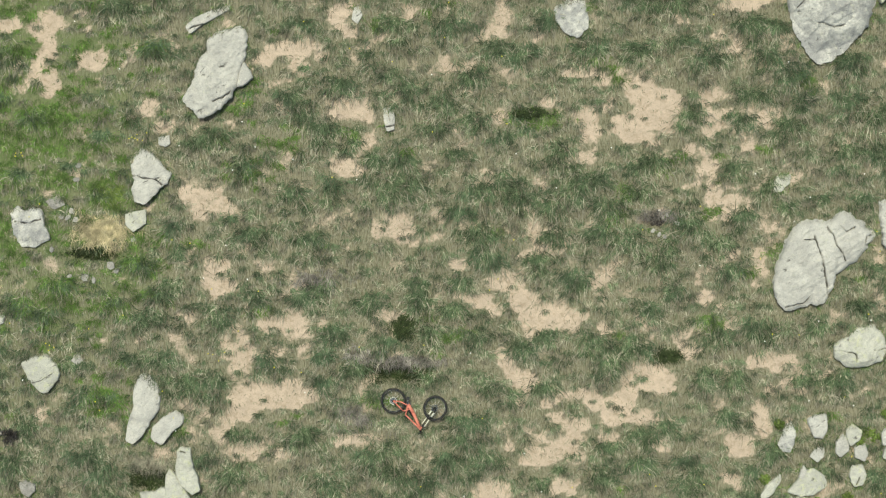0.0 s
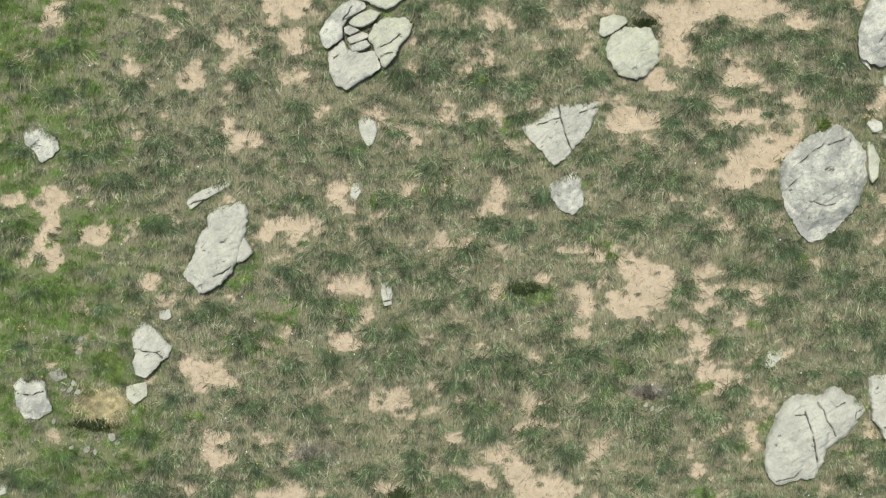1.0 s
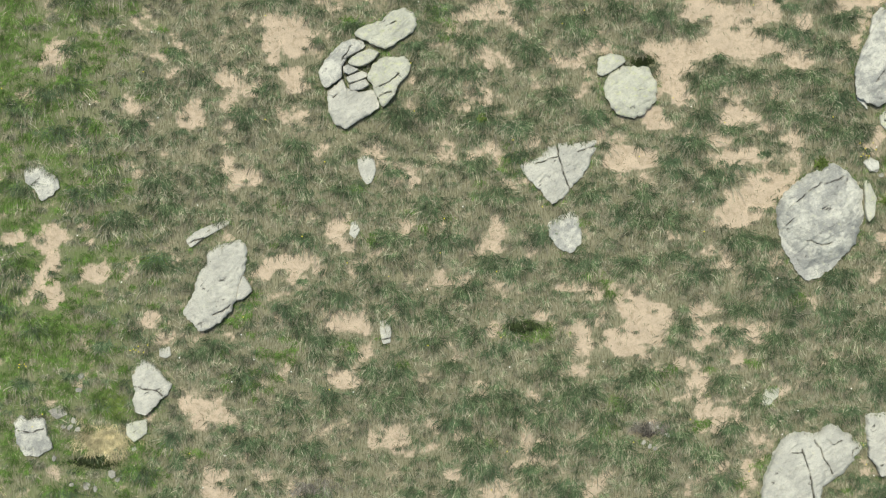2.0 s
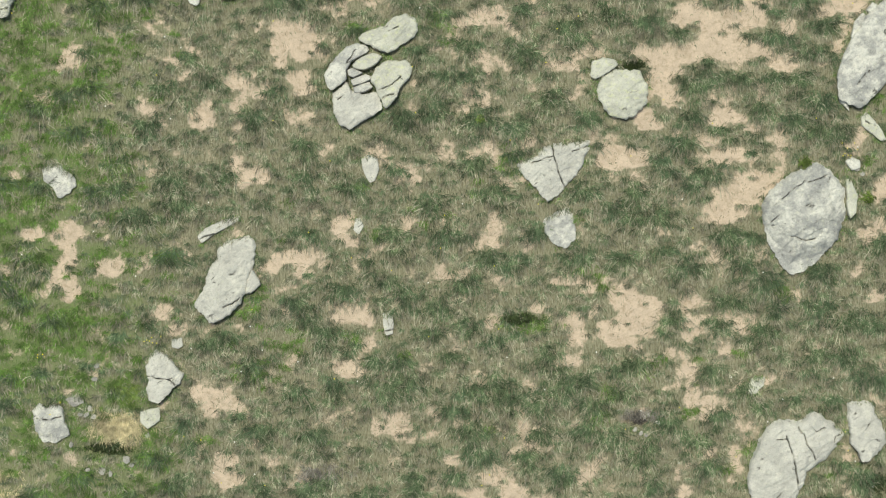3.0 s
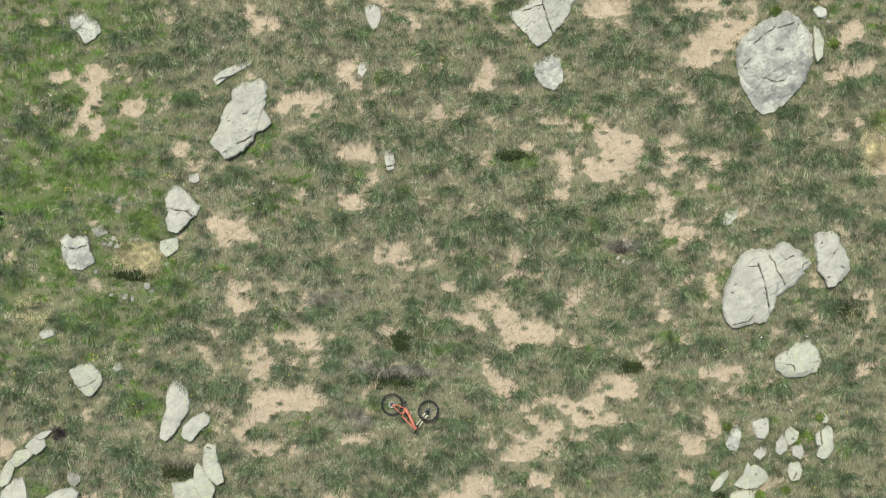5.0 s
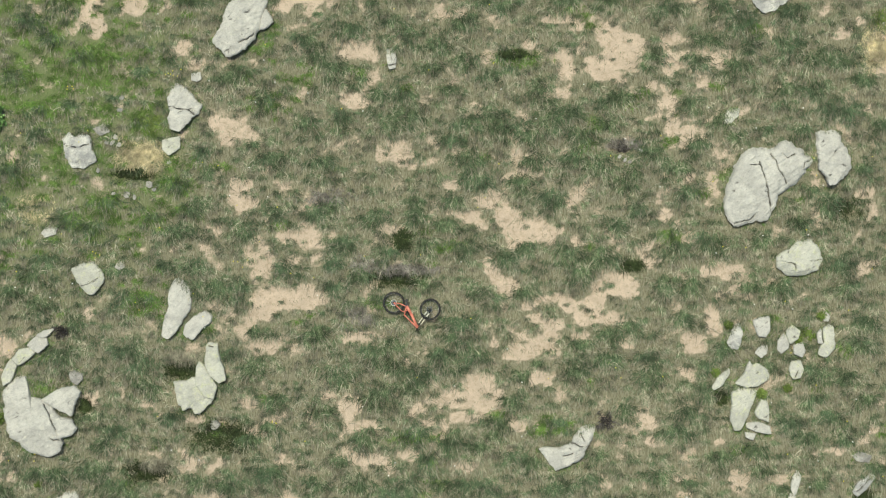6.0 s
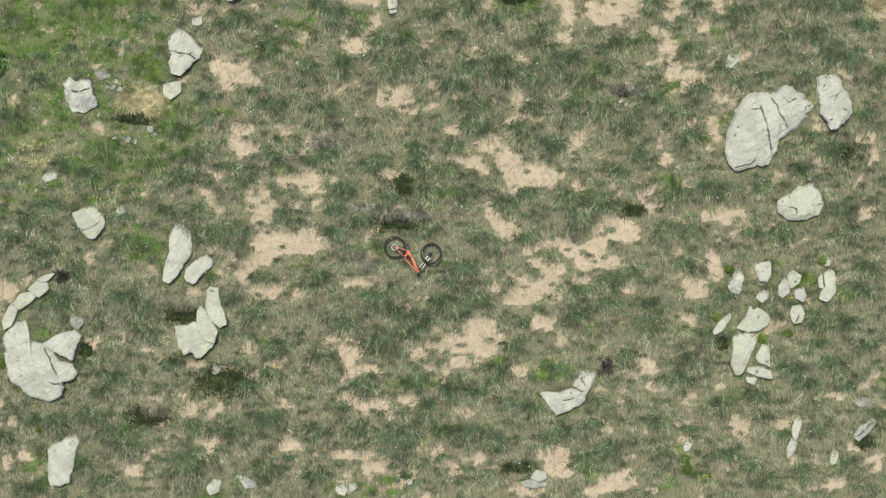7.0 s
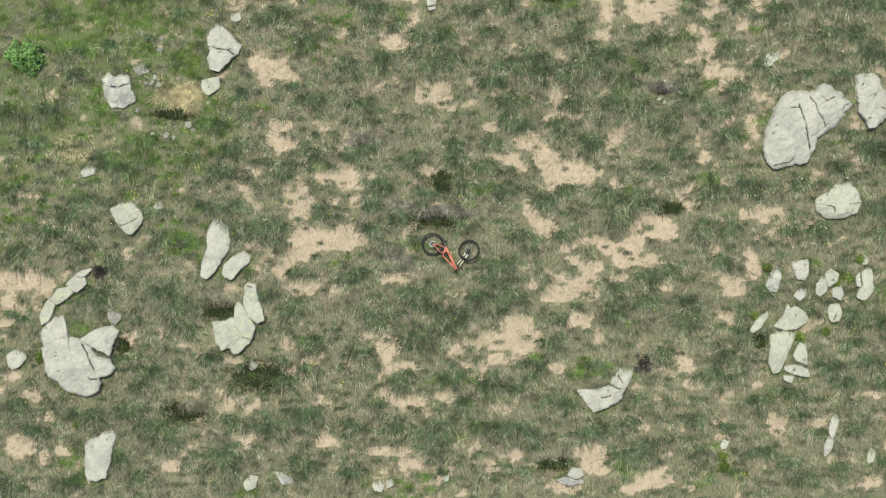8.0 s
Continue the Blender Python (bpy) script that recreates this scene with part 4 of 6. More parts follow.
rock(3.51, 8.49, 0.32, ((-1.12, 0.10), (-0.86, 0.23), (-0.47, 0.37), (-0.31, 0.61), (-0.12, 0.63), (0.34, 0.76), (0.99, 0.80), (1.03, 0.63), (0.90, 0.26), (0.63, -0.21), (0.35, -0.52), (0.22, -0.69), (0.11, -0.84), (-0.21, -1.05), (-0.53, -0.68), (-0.86, -0.30)), ROCK_PALE, "flat pale boulder with a forked crack, flush with the turf", "boulder", cracks=(((-0.09, 0.72), (-0.01, 0.37), (-0.21, 0.33), (-0.40, 0.24), (-0.72, 0.14)), ((-0.01, 0.37), (0.07, 0.07), (0.14, -0.21), (0.29, -0.50), (0.33, -0.62)), ((0.53, 0.50), (1.03, 0.67)),))
rock(3.72, 6.65, 0.2, ((-0.51, 0.23), (-0.10, 0.51), (0.24, 0.59), (0.39, 0.23), (0.43, -0.32), (0.15, -0.60), (-0.22, -0.46), (-0.47, -0.09)), ROCK_GREY, "medium grey rock half sunk in the grassy slope", "rock")
whole = split_rock(5.59, 10.78, "pale lichened boulder with a broken-off corner, beside bare sand", "boulder")
block(whole, -0.64, 0.78, 0.35, ((-0.35, -0.27), (-0.28, 0.16), (0.00, 0.29), (0.38, 0.22), (0.45, 0.07), (0.01, -0.25), (-0.20, -0.36)), ROCK_LICHEN)
block(whole, 0.00, 0.00, 0.44, ((-0.62, 0.45), (-0.17, 0.72), (0.20, 0.66), (0.48, 0.72), (0.72, 0.20), (0.71, -0.26), (0.39, -0.64), (0.06, -0.79), (-0.35, -0.68), (-0.69, -0.27), (-0.78, 0.19)), ROCK_LICHEN)
whole = split_rock(11.12, 7.02, "large grey domed boulder with pale lichen and chipped ledges", "boulder")
block(whole, 0.00, 0.00, 0.85, ((0.38, 1.62), (0.06, 1.43), (-0.49, 1.25), (-0.99, 0.85), (-1.23, 0.35), (-1.19, -0.26), (-1.04, -0.82), (-0.72, -1.37), (-0.43, -1.74), (-0.11, -1.68), (0.31, -1.37), (1.00, -0.70), (1.22, 0.12), (1.20, 0.86), (0.93, 1.23), (0.67, 1.47)), ROCK_GREY, cracks=(((-1.14, 0.20), (-0.68, 0.58), (-0.36, 0.86), (-0.05, 1.10)), ((-1.17, -0.30), (-0.77, 0.11)), ((0.06, 1.04), (0.66, 1.27)), ((-0.03, 0.34), (0.14, 0.41)), ((-0.45, -0.57), (-0.02, -0.72), (0.26, -0.64)),), rough=0.85, facets=((-120, 0.1, 0.34), (-35, 0.35, 0.3), (140, 0.7, 0.3)))
block(whole, 1.42, 0.57, 0.4, ((-0.11, 0.63), (0.02, 0.54), (0.17, 0.11), (0.12, -0.39), (-0.05, -0.63), (-0.12, -0.39), (-0.13, 0.26)), ROCK_LICHEN)
whole = split_rock(14.01, 12.87, "long grey boulder with loose flakes along its edge", "boulder")
block(whole, 0.00, 0.00, 0.6, ((-1.91, -1.40), (-1.55, -0.57), (-1.32, -0.19), (-0.99, 0.31), (-0.62, 0.61), (-0.07, 1.11), (0.21, 1.39), (1.04, 2.14), (1.97, 2.51), (2.16, 1.40), (0.68, -0.28), (0.31, -0.74), (-0.15, -1.40), (-0.61, -1.95), (-1.07, -2.42), (-1.26, -2.55), (-1.54, -2.42), (-1.87, -2.15)), ROCK_GREY, cracks=(((-0.25, 0.27), (-0.53, -0.19), (-0.40, -0.41)), ((-1.35, -1.87), (-0.99, -1.40)),), rough=0.8)
block(whole, -1.26, 0.04, 0.3, ((-0.25, -0.49), (-0.10, 0.06), (0.12, 0.33), (0.27, 0.29), (-0.03, -0.20)), ROCK_GREY)
block(whole, -1.71, -2.30, 0.2, ((-0.19, 0.45), (-0.08, -0.01), (0.18, -0.31), (0.11, -0.07), (-0.10, 0.21)), ROCK_GREY)
rock(13.20, 9.78, 0.22, ((-0.34, 0.31), (-0.16, 0.44), (0.07, 0.18), (0.26, -0.06), (0.41, -0.38), (0.26, -0.44), (-0.02, -0.20), (-0.30, 0.03)), ROCK_LICHEN, "medium yellow-green lichened rock half sunk in the grassy slope", "rock", cracks=(((-0.21, 0.18), (0.07, 0.03)),))
rock(12.62, 8.66, 0.24, ((-0.23, 0.06), (-0.06, 0.21), (0.17, 0.10), (0.20, -0.12), (-0.06, -0.21)), ROCK_GREY, "medium grey rock half sunk in the grassy slope", "rock")
rock(13.22, 13.38, 0.24, ((-0.20, -0.03), (-0.03, 0.20), (0.16, 0.12), (0.14, -0.14), (-0.08, -0.17)), ROCK_GREY, "medium grey rock half sunk in the grassy slope", "rock")
rock(-6.80, 6.59, 0.2, ((-0.56, -0.21), (-0.32, 0.01), (0.14, 0.22), (0.61, 0.39), (0.70, 0.27), (0.24, 0.01), (-0.14, -0.21), (-0.41, -0.44)), ROCK_PALE, "flat pale slab split lengthwise under the turf", "rock", cracks=(((-0.49, -0.29), (-0.08, -0.14)),))
whole = split_rock(-6.46, 5.03, "smooth pale boulder with a broken flake at its side", "boulder")
block(whole, 0.00, 0.00, 0.5, ((-0.31, 0.94), (-0.18, 1.07), (0.19, 1.16), (0.42, 1.26), (0.66, 1.30), (0.83, 1.07), (0.83, 0.76), (0.74, 0.37), (0.63, 0.05), (0.55, -0.36), (0.44, -0.69), (0.15, -1.01), (-0.08, -1.16), (-0.50, -1.29), (-0.82, -0.94), (-0.95, -0.70), (-0.73, -0.33), (-0.55, 0.29), (-0.33, 0.66)), ROCK_PALE, cracks=(((-0.08, -0.84), (0.20, -0.69), (0.39, -0.55)),))
block(whole, 0.78, -0.08, 0.36, ((-0.02, 0.41), (0.15, 0.13), (0.24, -0.05), (-0.04, -0.28), (-0.20, -0.32), (-0.13, 0.09)), ROCK_PALE)
rock(-1.54, 3.72, 0.15, ((-0.15, 0.29), (0.05, 0.35), (0.15, 0.07), (0.15, -0.30), (-0.07, -0.34), (-0.15, -0.02)), ROCK_PALE, "medium pale rock half sunk in the grassy slope", "rock", cracks=(((-0.11, -0.23), (0.15, -0.19)),))
rock(-7.98, 3.09, 0.12, ((-0.16, 0.11), (0.12, 0.15), (0.17, -0.08), (0.03, -0.15), (-0.14, -0.11)), ROCK_PALE, "small pale stone half sunk in the grassy slope", "stone")
rock(-8.44, 2.06, 0.3, ((-0.46, 0.36), (-0.20, 0.74), (0.09, 0.68), (0.41, 0.31), (0.64, 0.12), (0.53, -0.19), (0.41, -0.25), (0.23, -0.49), (-0.05, -0.75), (-0.35, -0.68), (-0.46, -0.35), (-0.37, -0.07), (-0.44, 0.16)), ROCK_PALE, "pale rock cracked across the middle among grass", "rock", cracks=(((-0.42, 0.03), (-0.09, -0.03), (0.23, -0.08), (0.45, -0.25)),))
rock(-11.84, 0.63, 0.25, ((-0.53, 0.36), (-0.34, 0.60), (-0.15, 0.45), (0.09, 0.55), (0.33, 0.42), (0.46, -0.05), (0.59, -0.33), (0.19, -0.55), (-0.19, -0.52), (-0.41, -0.24)), ROCK_GREY, "medium grey rock half sunk in the grassy slope", "rock", cracks=(((-0.41, 0.17), (-0.00, 0.10), (0.33, 0.21)),))
rock(-11.10, 1.32, 0.12, ((-0.30, 0.05), (0.08, 0.19), (0.28, -0.06), (-0.05, -0.19)), ROCK_DULL, "small dull grey stone half sunk in the grassy slope", "stone")
rock(-8.79, 0.83, 0.2, ((-0.30, 0.17), (0.26, 0.28), (0.30, -0.09), (-0.08, -0.33), (-0.26, -0.15)), ROCK_LICHEN, "medium pale rock half sunk in the grassy slope", "rock")
rock(-12.80, -2.03, 0.16, ((-0.26, -0.05), (-0.02, 0.21), (0.24, 0.10), (0.20, -0.09), (-0.13, -0.20)), ROCK_PALE, "small pale stone half sunk in the grassy slope", "stone")
rock(-11.60, 8.07, 0.18, ((-0.51, 0.30), (-0.28, 0.45), (0.05, 0.43), (0.46, 0.06), (0.52, -0.18), (0.28, -0.41), (-0.00, -0.56), (-0.19, -0.22), (-0.47, -0.04)), ROCK_GREY, "flat grey rock flush with the turf", "rock", rough=0.3)
rock(9.69, 1.88, 0.14, ((-0.24, -0.10), (-0.11, 0.18), (0.26, 0.24), (0.22, -0.00), (-0.02, -0.23), (-0.22, -0.25)), ROCK_LICHEN, "small yellow-green lichened stone half sunk in the grassy slope", "stone")
rock(10.70, -0.33, 0.55, ((-0.51, 1.02), (-0.23, 1.10), (0.27, 1.00), (0.57, 1.30), (0.89, 1.25), (1.20, 1.06), (1.39, 0.88), (1.58, 0.77), (1.54, 0.53), (1.35, 0.47), (1.39, 0.34), (1.13, 0.01), (0.84, -0.18), (0.52, -0.41), (0.41, -0.80), (0.28, -0.93), (0.21, -1.21), (-0.27, -1.30), (-0.90, -1.43), (-1.11, -1.25), (-1.26, -0.84), (-1.15, -0.23), (-0.91, 0.41), (-0.65, 0.87)), ROCK_PALE, "broad pale boulder with a long crack and a rounded knob", "boulder", cracks=(((-0.13, 0.69), (-0.00, 0.35), (0.09, -0.02), (0.17, -0.46), (0.26, -0.91)), ((0.07, 0.09), (0.19, -0.50), (0.30, -0.91)), ((0.26, 0.97), (0.39, 0.75), (0.48, 0.47), (0.67, 0.24), (0.78, -0.01)), ((-0.96, -1.34), (-0.40, -1.21), (-0.20, -0.98)), ((0.59, 1.01), (0.78, 0.84), (1.04, 0.93)), ((1.33, 0.51), (1.39, 0.69), (1.56, 0.73)), ((-0.10, 0.59), (-0.41, 0.61)),), rough=0.5)
rock(13.02, 0.51, 0.42, ((-0.49, 0.77), (-0.25, 0.83), (0.11, 0.85), (0.26, 0.74), (0.26, 0.51), (0.59, -0.01), (0.59, -0.25), (0.45, -0.56), (0.13, -0.84), (-0.15, -0.94), (-0.26, -0.62), (-0.45, -0.38), (-0.49, 0.18)), ROCK_PALE, "medium pale rock half sunk in the grassy slope", "rock", cracks=(((-0.04, 0.03), (0.07, 0.22)),))
rock(11.96, -2.84, 0.35, ((-0.76, -0.26), (-0.78, 0.06), (-0.44, 0.30), (-0.07, 0.57), (0.30, 0.66), (0.61, 0.35), (0.71, -0.03), (0.62, -0.36), (0.21, -0.49), (-0.16, -0.55), (-0.50, -0.50)), ROCK_LICHEN, "rounded lichened boulder with a notch and a cracked foot", "boulder", cracks=(((-0.78, -0.07), (-0.44, -0.09), (-0.20, -0.14), (-0.16, -0.40)), ((0.36, -0.05), (0.71, 0.01)),))
rock(-11.49, -3.54, 0.3, ((-0.60, 0.27), (-0.32, 0.41), (0.14, 0.50), (0.42, 0.22), (0.50, -0.09), (0.28, -0.47), (0.09, -0.61), (-0.13, -0.47), (-0.36, -0.15)), ROCK_LICHEN, "medium yellow-green lichened rock half sunk in the grassy slope", "rock", rough=0.3)
rock(-8.58, -4.55, 0.32, ((-0.25, 0.56), (-0.11, 0.87), (0.08, 0.95), (0.30, 0.80), (0.49, 0.28), (0.49, 0.00), (0.22, -0.37), (0.03, -0.74), (-0.24, -0.99), (-0.49, -0.93), (-0.43, -0.47), (-0.30, -0.10)), ROCK_PALE, "medium pale rock half sunk in the grassy slope", "rock", rough=0.35)
rock(-7.91, -5.10, 0.3, ((-0.45, -0.25), (-0.40, -0.00), (-0.08, 0.28), (0.20, 0.46), (0.48, 0.32), (0.46, 0.09), (0.16, -0.13), (-0.08, -0.47), (-0.32, -0.43)), ROCK_PALE, "medium pale rock half sunk in the grassy slope", "rock", rough=0.35)
whole = split_rock(-8.00, -7.40, "pale lichened rock of several lobes above a dark hollow", "rock")
block(whole, 0.68, 1.07, 0.42, ((-0.28, 0.49), (-0.19, 0.64), (0.09, 0.64), (0.14, 0.21), (0.33, -0.25), (0.37, -0.53), (0.15, -0.63), (-0.11, -0.44), (-0.30, -0.07)), ROCK_LICHEN, cracks=(((-0.17, 0.56), (-0.06, 0.52)),))
block(whole, 0.38, 0.44, 0.43, ((-0.31, 0.42), (-0.20, 0.66), (-0.04, 0.53), (0.23, 0.09), (0.38, -0.13), (0.30, -0.56), (-0.03, -0.47), (-0.29, -0.10)), ROCK_LICHEN)
block(whole, 0.00, 0.00, 0.42, ((-0.66, 0.43), (-0.25, 0.46), (0.03, 0.57), (0.35, 0.35), (0.66, 0.16), (0.65, -0.12), (0.42, -0.40), (0.18, -0.60), (0.03, -0.58), (-0.06, -0.40), (-0.34, -0.51), (-0.52, -0.21), (-0.58, 0.16)), ROCK_LICHEN)
rock(-7.35, -8.37, 0.16, ((-0.17, 0.15), (0.01, 0.19), (0.20, -0.03), (0.05, -0.20), (-0.10, -0.15)), ROCK_DULL, "small dull grey stone half sunk in the grassy slope", "stone")
whole = split_rock(-13.23, -8.30, "big pale crescent boulder curled round a patch of grass", "boulder")
block(whole, 0.00, 0.00, 0.58, ((-1.05, 0.85), (-0.90, 1.18), (-0.57, 1.44), (-0.27, 1.41), (-0.38, 1.07), (-0.27, 0.81), (0.21, 0.67), (0.55, 0.45), (0.84, 0.15), (1.23, 0.08), (1.40, -0.22), (1.14, -0.48), (0.85, -0.54), (0.98, -0.67), (0.83, -1.00), (0.46, -1.15), (-0.00, -1.04), (-0.37, -0.82), (-0.75, -0.45), (-0.97, 0.10)), ROCK_PALE, cracks=(((0.29, 0.59), (0.47, 0.30), (0.68, -0.11), (0.79, -0.44)), ((0.48, -0.52), (0.77, -0.59), (1.00, -0.65)),), rough=0.45)
block(whole, 0.95, 0.72, 0.47, ((-0.72, -0.00), (-0.42, 0.19), (-0.05, 0.34), (0.32, 0.43), (0.54, 0.25), (0.39, -0.05), (0.29, -0.52), (-0.05, -0.35), (-0.35, -0.24)), ROCK_PALE, rough=0.4)
whole = split_rock(-13.62, -6.14, "row of pale lichened rocks curving through the grass", "rock")
block(whole, -0.45, -0.52, 0.3, ((-0.18, -0.44), (-0.24, -0.16), (-0.11, 0.21), (0.04, 0.40), (0.25, 0.38), (0.19, 0.03), (0.04, -0.34)), ROCK_LICHEN)
block(whole, 0.00, 0.00, 0.32, ((-0.37, -0.11), (-0.13, 0.17), (0.24, 0.28), (0.37, 0.09), (0.08, -0.17), (-0.13, -0.30), (-0.26, -0.22)), ROCK_LICHEN)
block(whole, 0.50, 0.41, 0.32, ((-0.35, -0.06), (-0.08, 0.22), (0.20, 0.30), (0.30, -0.02), (0.02, -0.30), (-0.20, -0.20)), ROCK_PALE)
block(whole, 0.73, 0.75, 0.28, ((-0.29, -0.06), (-0.06, 0.07), (0.31, 0.17), (0.12, -0.04), (-0.10, -0.15)), ROCK_PALE)
rock(-11.89, -6.84, 0.2, ((-0.24, 0.13), (-0.05, 0.22), (0.21, 0.10), (0.23, -0.09), (0.04, -0.24), (-0.15, -0.15)), ROCK_DULL, "small dull grey stone half sunk in the grassy slope", "stone")
rock(-15.12, -8.27, 0.25, ((-0.29, 0.13), (-0.05, 0.32), (0.23, 0.24), (0.34, 0.04), (0.14, -0.24), (-0.14, -0.35), (-0.27, -0.15)), ROCK_PALE, "medium pale rock half sunk in the grassy slope", "rock")
rock(-12.36, -11.43, 0.38, ((-0.46, 0.36), (-0.24, 0.59), (0.13, 0.70), (0.54, 0.79), (0.50, 0.46), (0.37, -0.19), (0.27, -0.66), (-0.05, -0.81), (-0.33, -0.75), (-0.46, -0.47)), ROCK_PALE, "medium pale rock half sunk in the grassy slope", "rock", rough=0.35)
rock(-6.26, -12.11, 0.15, ((-0.36, 0.22), (-0.13, 0.22), (0.28, -0.00), (0.33, -0.15), (-0.04, -0.21)), ROCK_GREY, "medium grey rock half sunk in the grassy slope", "rock")
rock(-7.34, -12.27, 0.18, ((-0.26, 0.00), (-0.02, 0.25), (0.24, 0.19), (0.17, -0.14), (-0.13, -0.28)), ROCK_LICHEN, "medium yellow-green lichened rock half sunk in the grassy slope", "rock")
rock(4.41, -9.15, 0.42, ((-1.04, 0.03), (-0.82, 0.11), (-0.65, -0.08), (-0.39, 0.05), (-0.06, 0.19), (0.13, 0.30), (0.11, 0.45), (0.31, 0.67), (0.57, 0.82), (0.78, 0.71), (0.72, 0.34), (0.57, 0.11), (0.46, -0.11), (0.35, -0.35), (-0.11, -0.54), (-0.48, -0.69), (-0.61, -0.52), (-0.84, -0.19)), ROCK_PALE, "jagged pale rock aslant in the grass with a broken end", "rock", cracks=(((0.05, 0.22), (0.31, 0.11), (0.61, 0.15)), ((-0.24, -0.19), (0.09, -0.11)), ((0.35, 0.52), (0.46, 0.30)),), rough=0.9)
whole = split_rock(3.19, -12.12, "small pale rock split across, below a dark hollow", "rock")
block(whole, 0.19, 0.26, 0.24, ((-0.28, -0.07), (-0.09, 0.17), (0.19, 0.12), (0.25, -0.07), (0.00, -0.16)), ROCK_PALE)
block(whole, 0.00, 0.00, 0.2, ((-0.42, 0.05), (-0.12, 0.14), (0.18, 0.03), (0.44, 0.07), (0.38, -0.06), (0.01, -0.13), (-0.27, -0.06)), ROCK_GREY)
rock(9.87, -5.41, 0.2, ((-0.28, -0.17), (-0.09, 0.30), (0.09, 0.48), (0.24, 0.20), (0.17, -0.17), (0.06, -0.41), (-0.16, -0.36)), ROCK_GREY, "medium grey rock half sunk in the grassy slope", "rock")
rock(10.75, -5.07, 0.28, ((-0.30, 0.19), (-0.02, 0.30), (0.22, 0.34), (0.24, -0.13), (0.10, -0.37), (-0.15, -0.31), (-0.24, -0.07)), ROCK_PALE, "medium pale rock half sunk in the grassy slope", "rock")
rock(10.74, -5.87, 0.18, ((-0.25, -0.07), (-0.03, 0.17), (0.19, 0.21), (0.16, -0.07), (-0.03, -0.22)), ROCK_PALE, "small pale stone half sunk in the grassy slope", "stone")
whole = split_rock(11.74, -5.31, "three pale stones set close together around green herbs", "rock")
block(whole, -0.32, -0.32, 0.24, ((-0.16, 0.06), (0.03, 0.34), (0.16, 0.19), (0.16, -0.12), (-0.06, -0.31), (-0.18, -0.18)), ROCK_PALE)
block(whole, 0.00, 0.00, 0.28, ((-0.19, 0.12), (-0.02, 0.27), (0.22, 0.12), (0.17, -0.12), (-0.09, -0.29), (-0.17, -0.13)), ROCK_LICHEN)
block(whole, 0.22, -0.50, 0.22, ((-0.17, 0.12), (0.09, 0.25), (0.18, -0.03), (0.09, -0.24), (-0.17, -0.13)), ROCK_PALE)
whole = split_rock(12.88, -5.54, "pale upright rock broken into two by a crack", "rock")
block(whole, -0.25, 0.15, 0.26, ((-0.07, -0.18), (-0.07, 0.10), (0.06, 0.27), (0.04, -0.04), (0.08, -0.19)), ROCK_PALE)
block(whole, 0.00, 0.00, 0.3, ((-0.14, 0.35), (0.04, 0.57), (0.21, 0.44), (0.20, 0.07), (0.23, -0.21), (-0.04, -0.49), (-0.32, -0.40), (-0.23, -0.13), (-0.12, -0.02)), ROCK_LICHEN)
rock(12.87, -4.75, 0.14, ((-0.11, -0.12), (-0.02, 0.18), (0.11, 0.03), (0.04, -0.12)), ROCK_PALE, "small pale stone half sunk in the grassy slope", "stone")
rock(11.85, -6.47, 0.24, ((-0.24, -0.03), (-0.17, 0.25), (0.16, 0.29), (0.24, -0.03), (0.13, -0.27), (-0.11, -0.31)), ROCK_LICHEN, "medium yellow-green lichened rock half sunk in the grassy slope", "rock", cracks=(((-0.06, -0.27), (0.05, -0.05)),))
whole = split_rock(10.05, -7.69, "lichened outcrop of broken slabs, with grass in its gaps", "boulder")
block(whole, 0.40, 0.97, 0.34, ((-0.63, -0.24), (-0.35, 0.04), (-0.13, 0.30), (0.15, 0.41), (0.43, 0.23), (0.47, -0.09), (0.15, -0.28), (-0.22, -0.32)), ROCK_LICHEN)
block(whole, 0.25, 1.28, 0.25, ((-0.11, -0.09), (0.03, 0.19), (0.11, 0.02), (-0.04, -0.16)), ROCK_PALE)
block(whole, 0.00, 0.00, 0.38, ((-0.32, 0.45), (-0.10, 0.58), (0.27, 0.60), (0.55, 0.47), (0.37, 0.08), (0.18, -0.29), (-0.00, -0.76), (-0.24, -0.80), (-0.37, -0.39), (-0.32, 0.08)), ROCK_LICHEN)
block(whole, 0.72, -0.15, 0.32, ((-0.25, -0.05), (-0.07, 0.36), (0.12, 0.32), (0.19, -0.05), (0.18, -0.36), (-0.16, -0.22)), ROCK_LICHEN)
block(whole, 0.59, -0.70, 0.3, ((-0.40, 0.14), (-0.03, 0.18), (0.35, 0.03), (0.37, -0.21), (-0.03, -0.14), (-0.40, -0.01)), ROCK_PALE)
block(whole, 0.31, -0.97, 0.24, ((-0.16, 0.10), (0.17, 0.06), (0.08, -0.13), (-0.13, -0.05)), ROCK_PALE)
rock(9.38, -6.83, 0.25, ((-0.31, -0.24), (-0.07, 0.13), (0.25, 0.36), (0.29, 0.19), (0.03, -0.18), (-0.23, -0.33)), ROCK_LICHEN, "medium yellow-green lichened rock half sunk in the grassy slope", "rock")
whole = split_rock(11.86, -10.21, "narrow pale rock cracked across, aslant in the turf", "rock")
block(whole, 0.00, 0.00, 0.22, ((-0.07, 0.18), (0.07, 0.42), (0.17, 0.18), (0.02, -0.29), (-0.05, -0.42), (-0.16, -0.20)), ROCK_PALE)
block(whole, -0.16, -0.65, 0.2, ((-0.13, -0.02), (0.02, 0.34), (0.17, 0.15), (0.06, -0.17), (-0.14, -0.35)), ROCK_PALE)
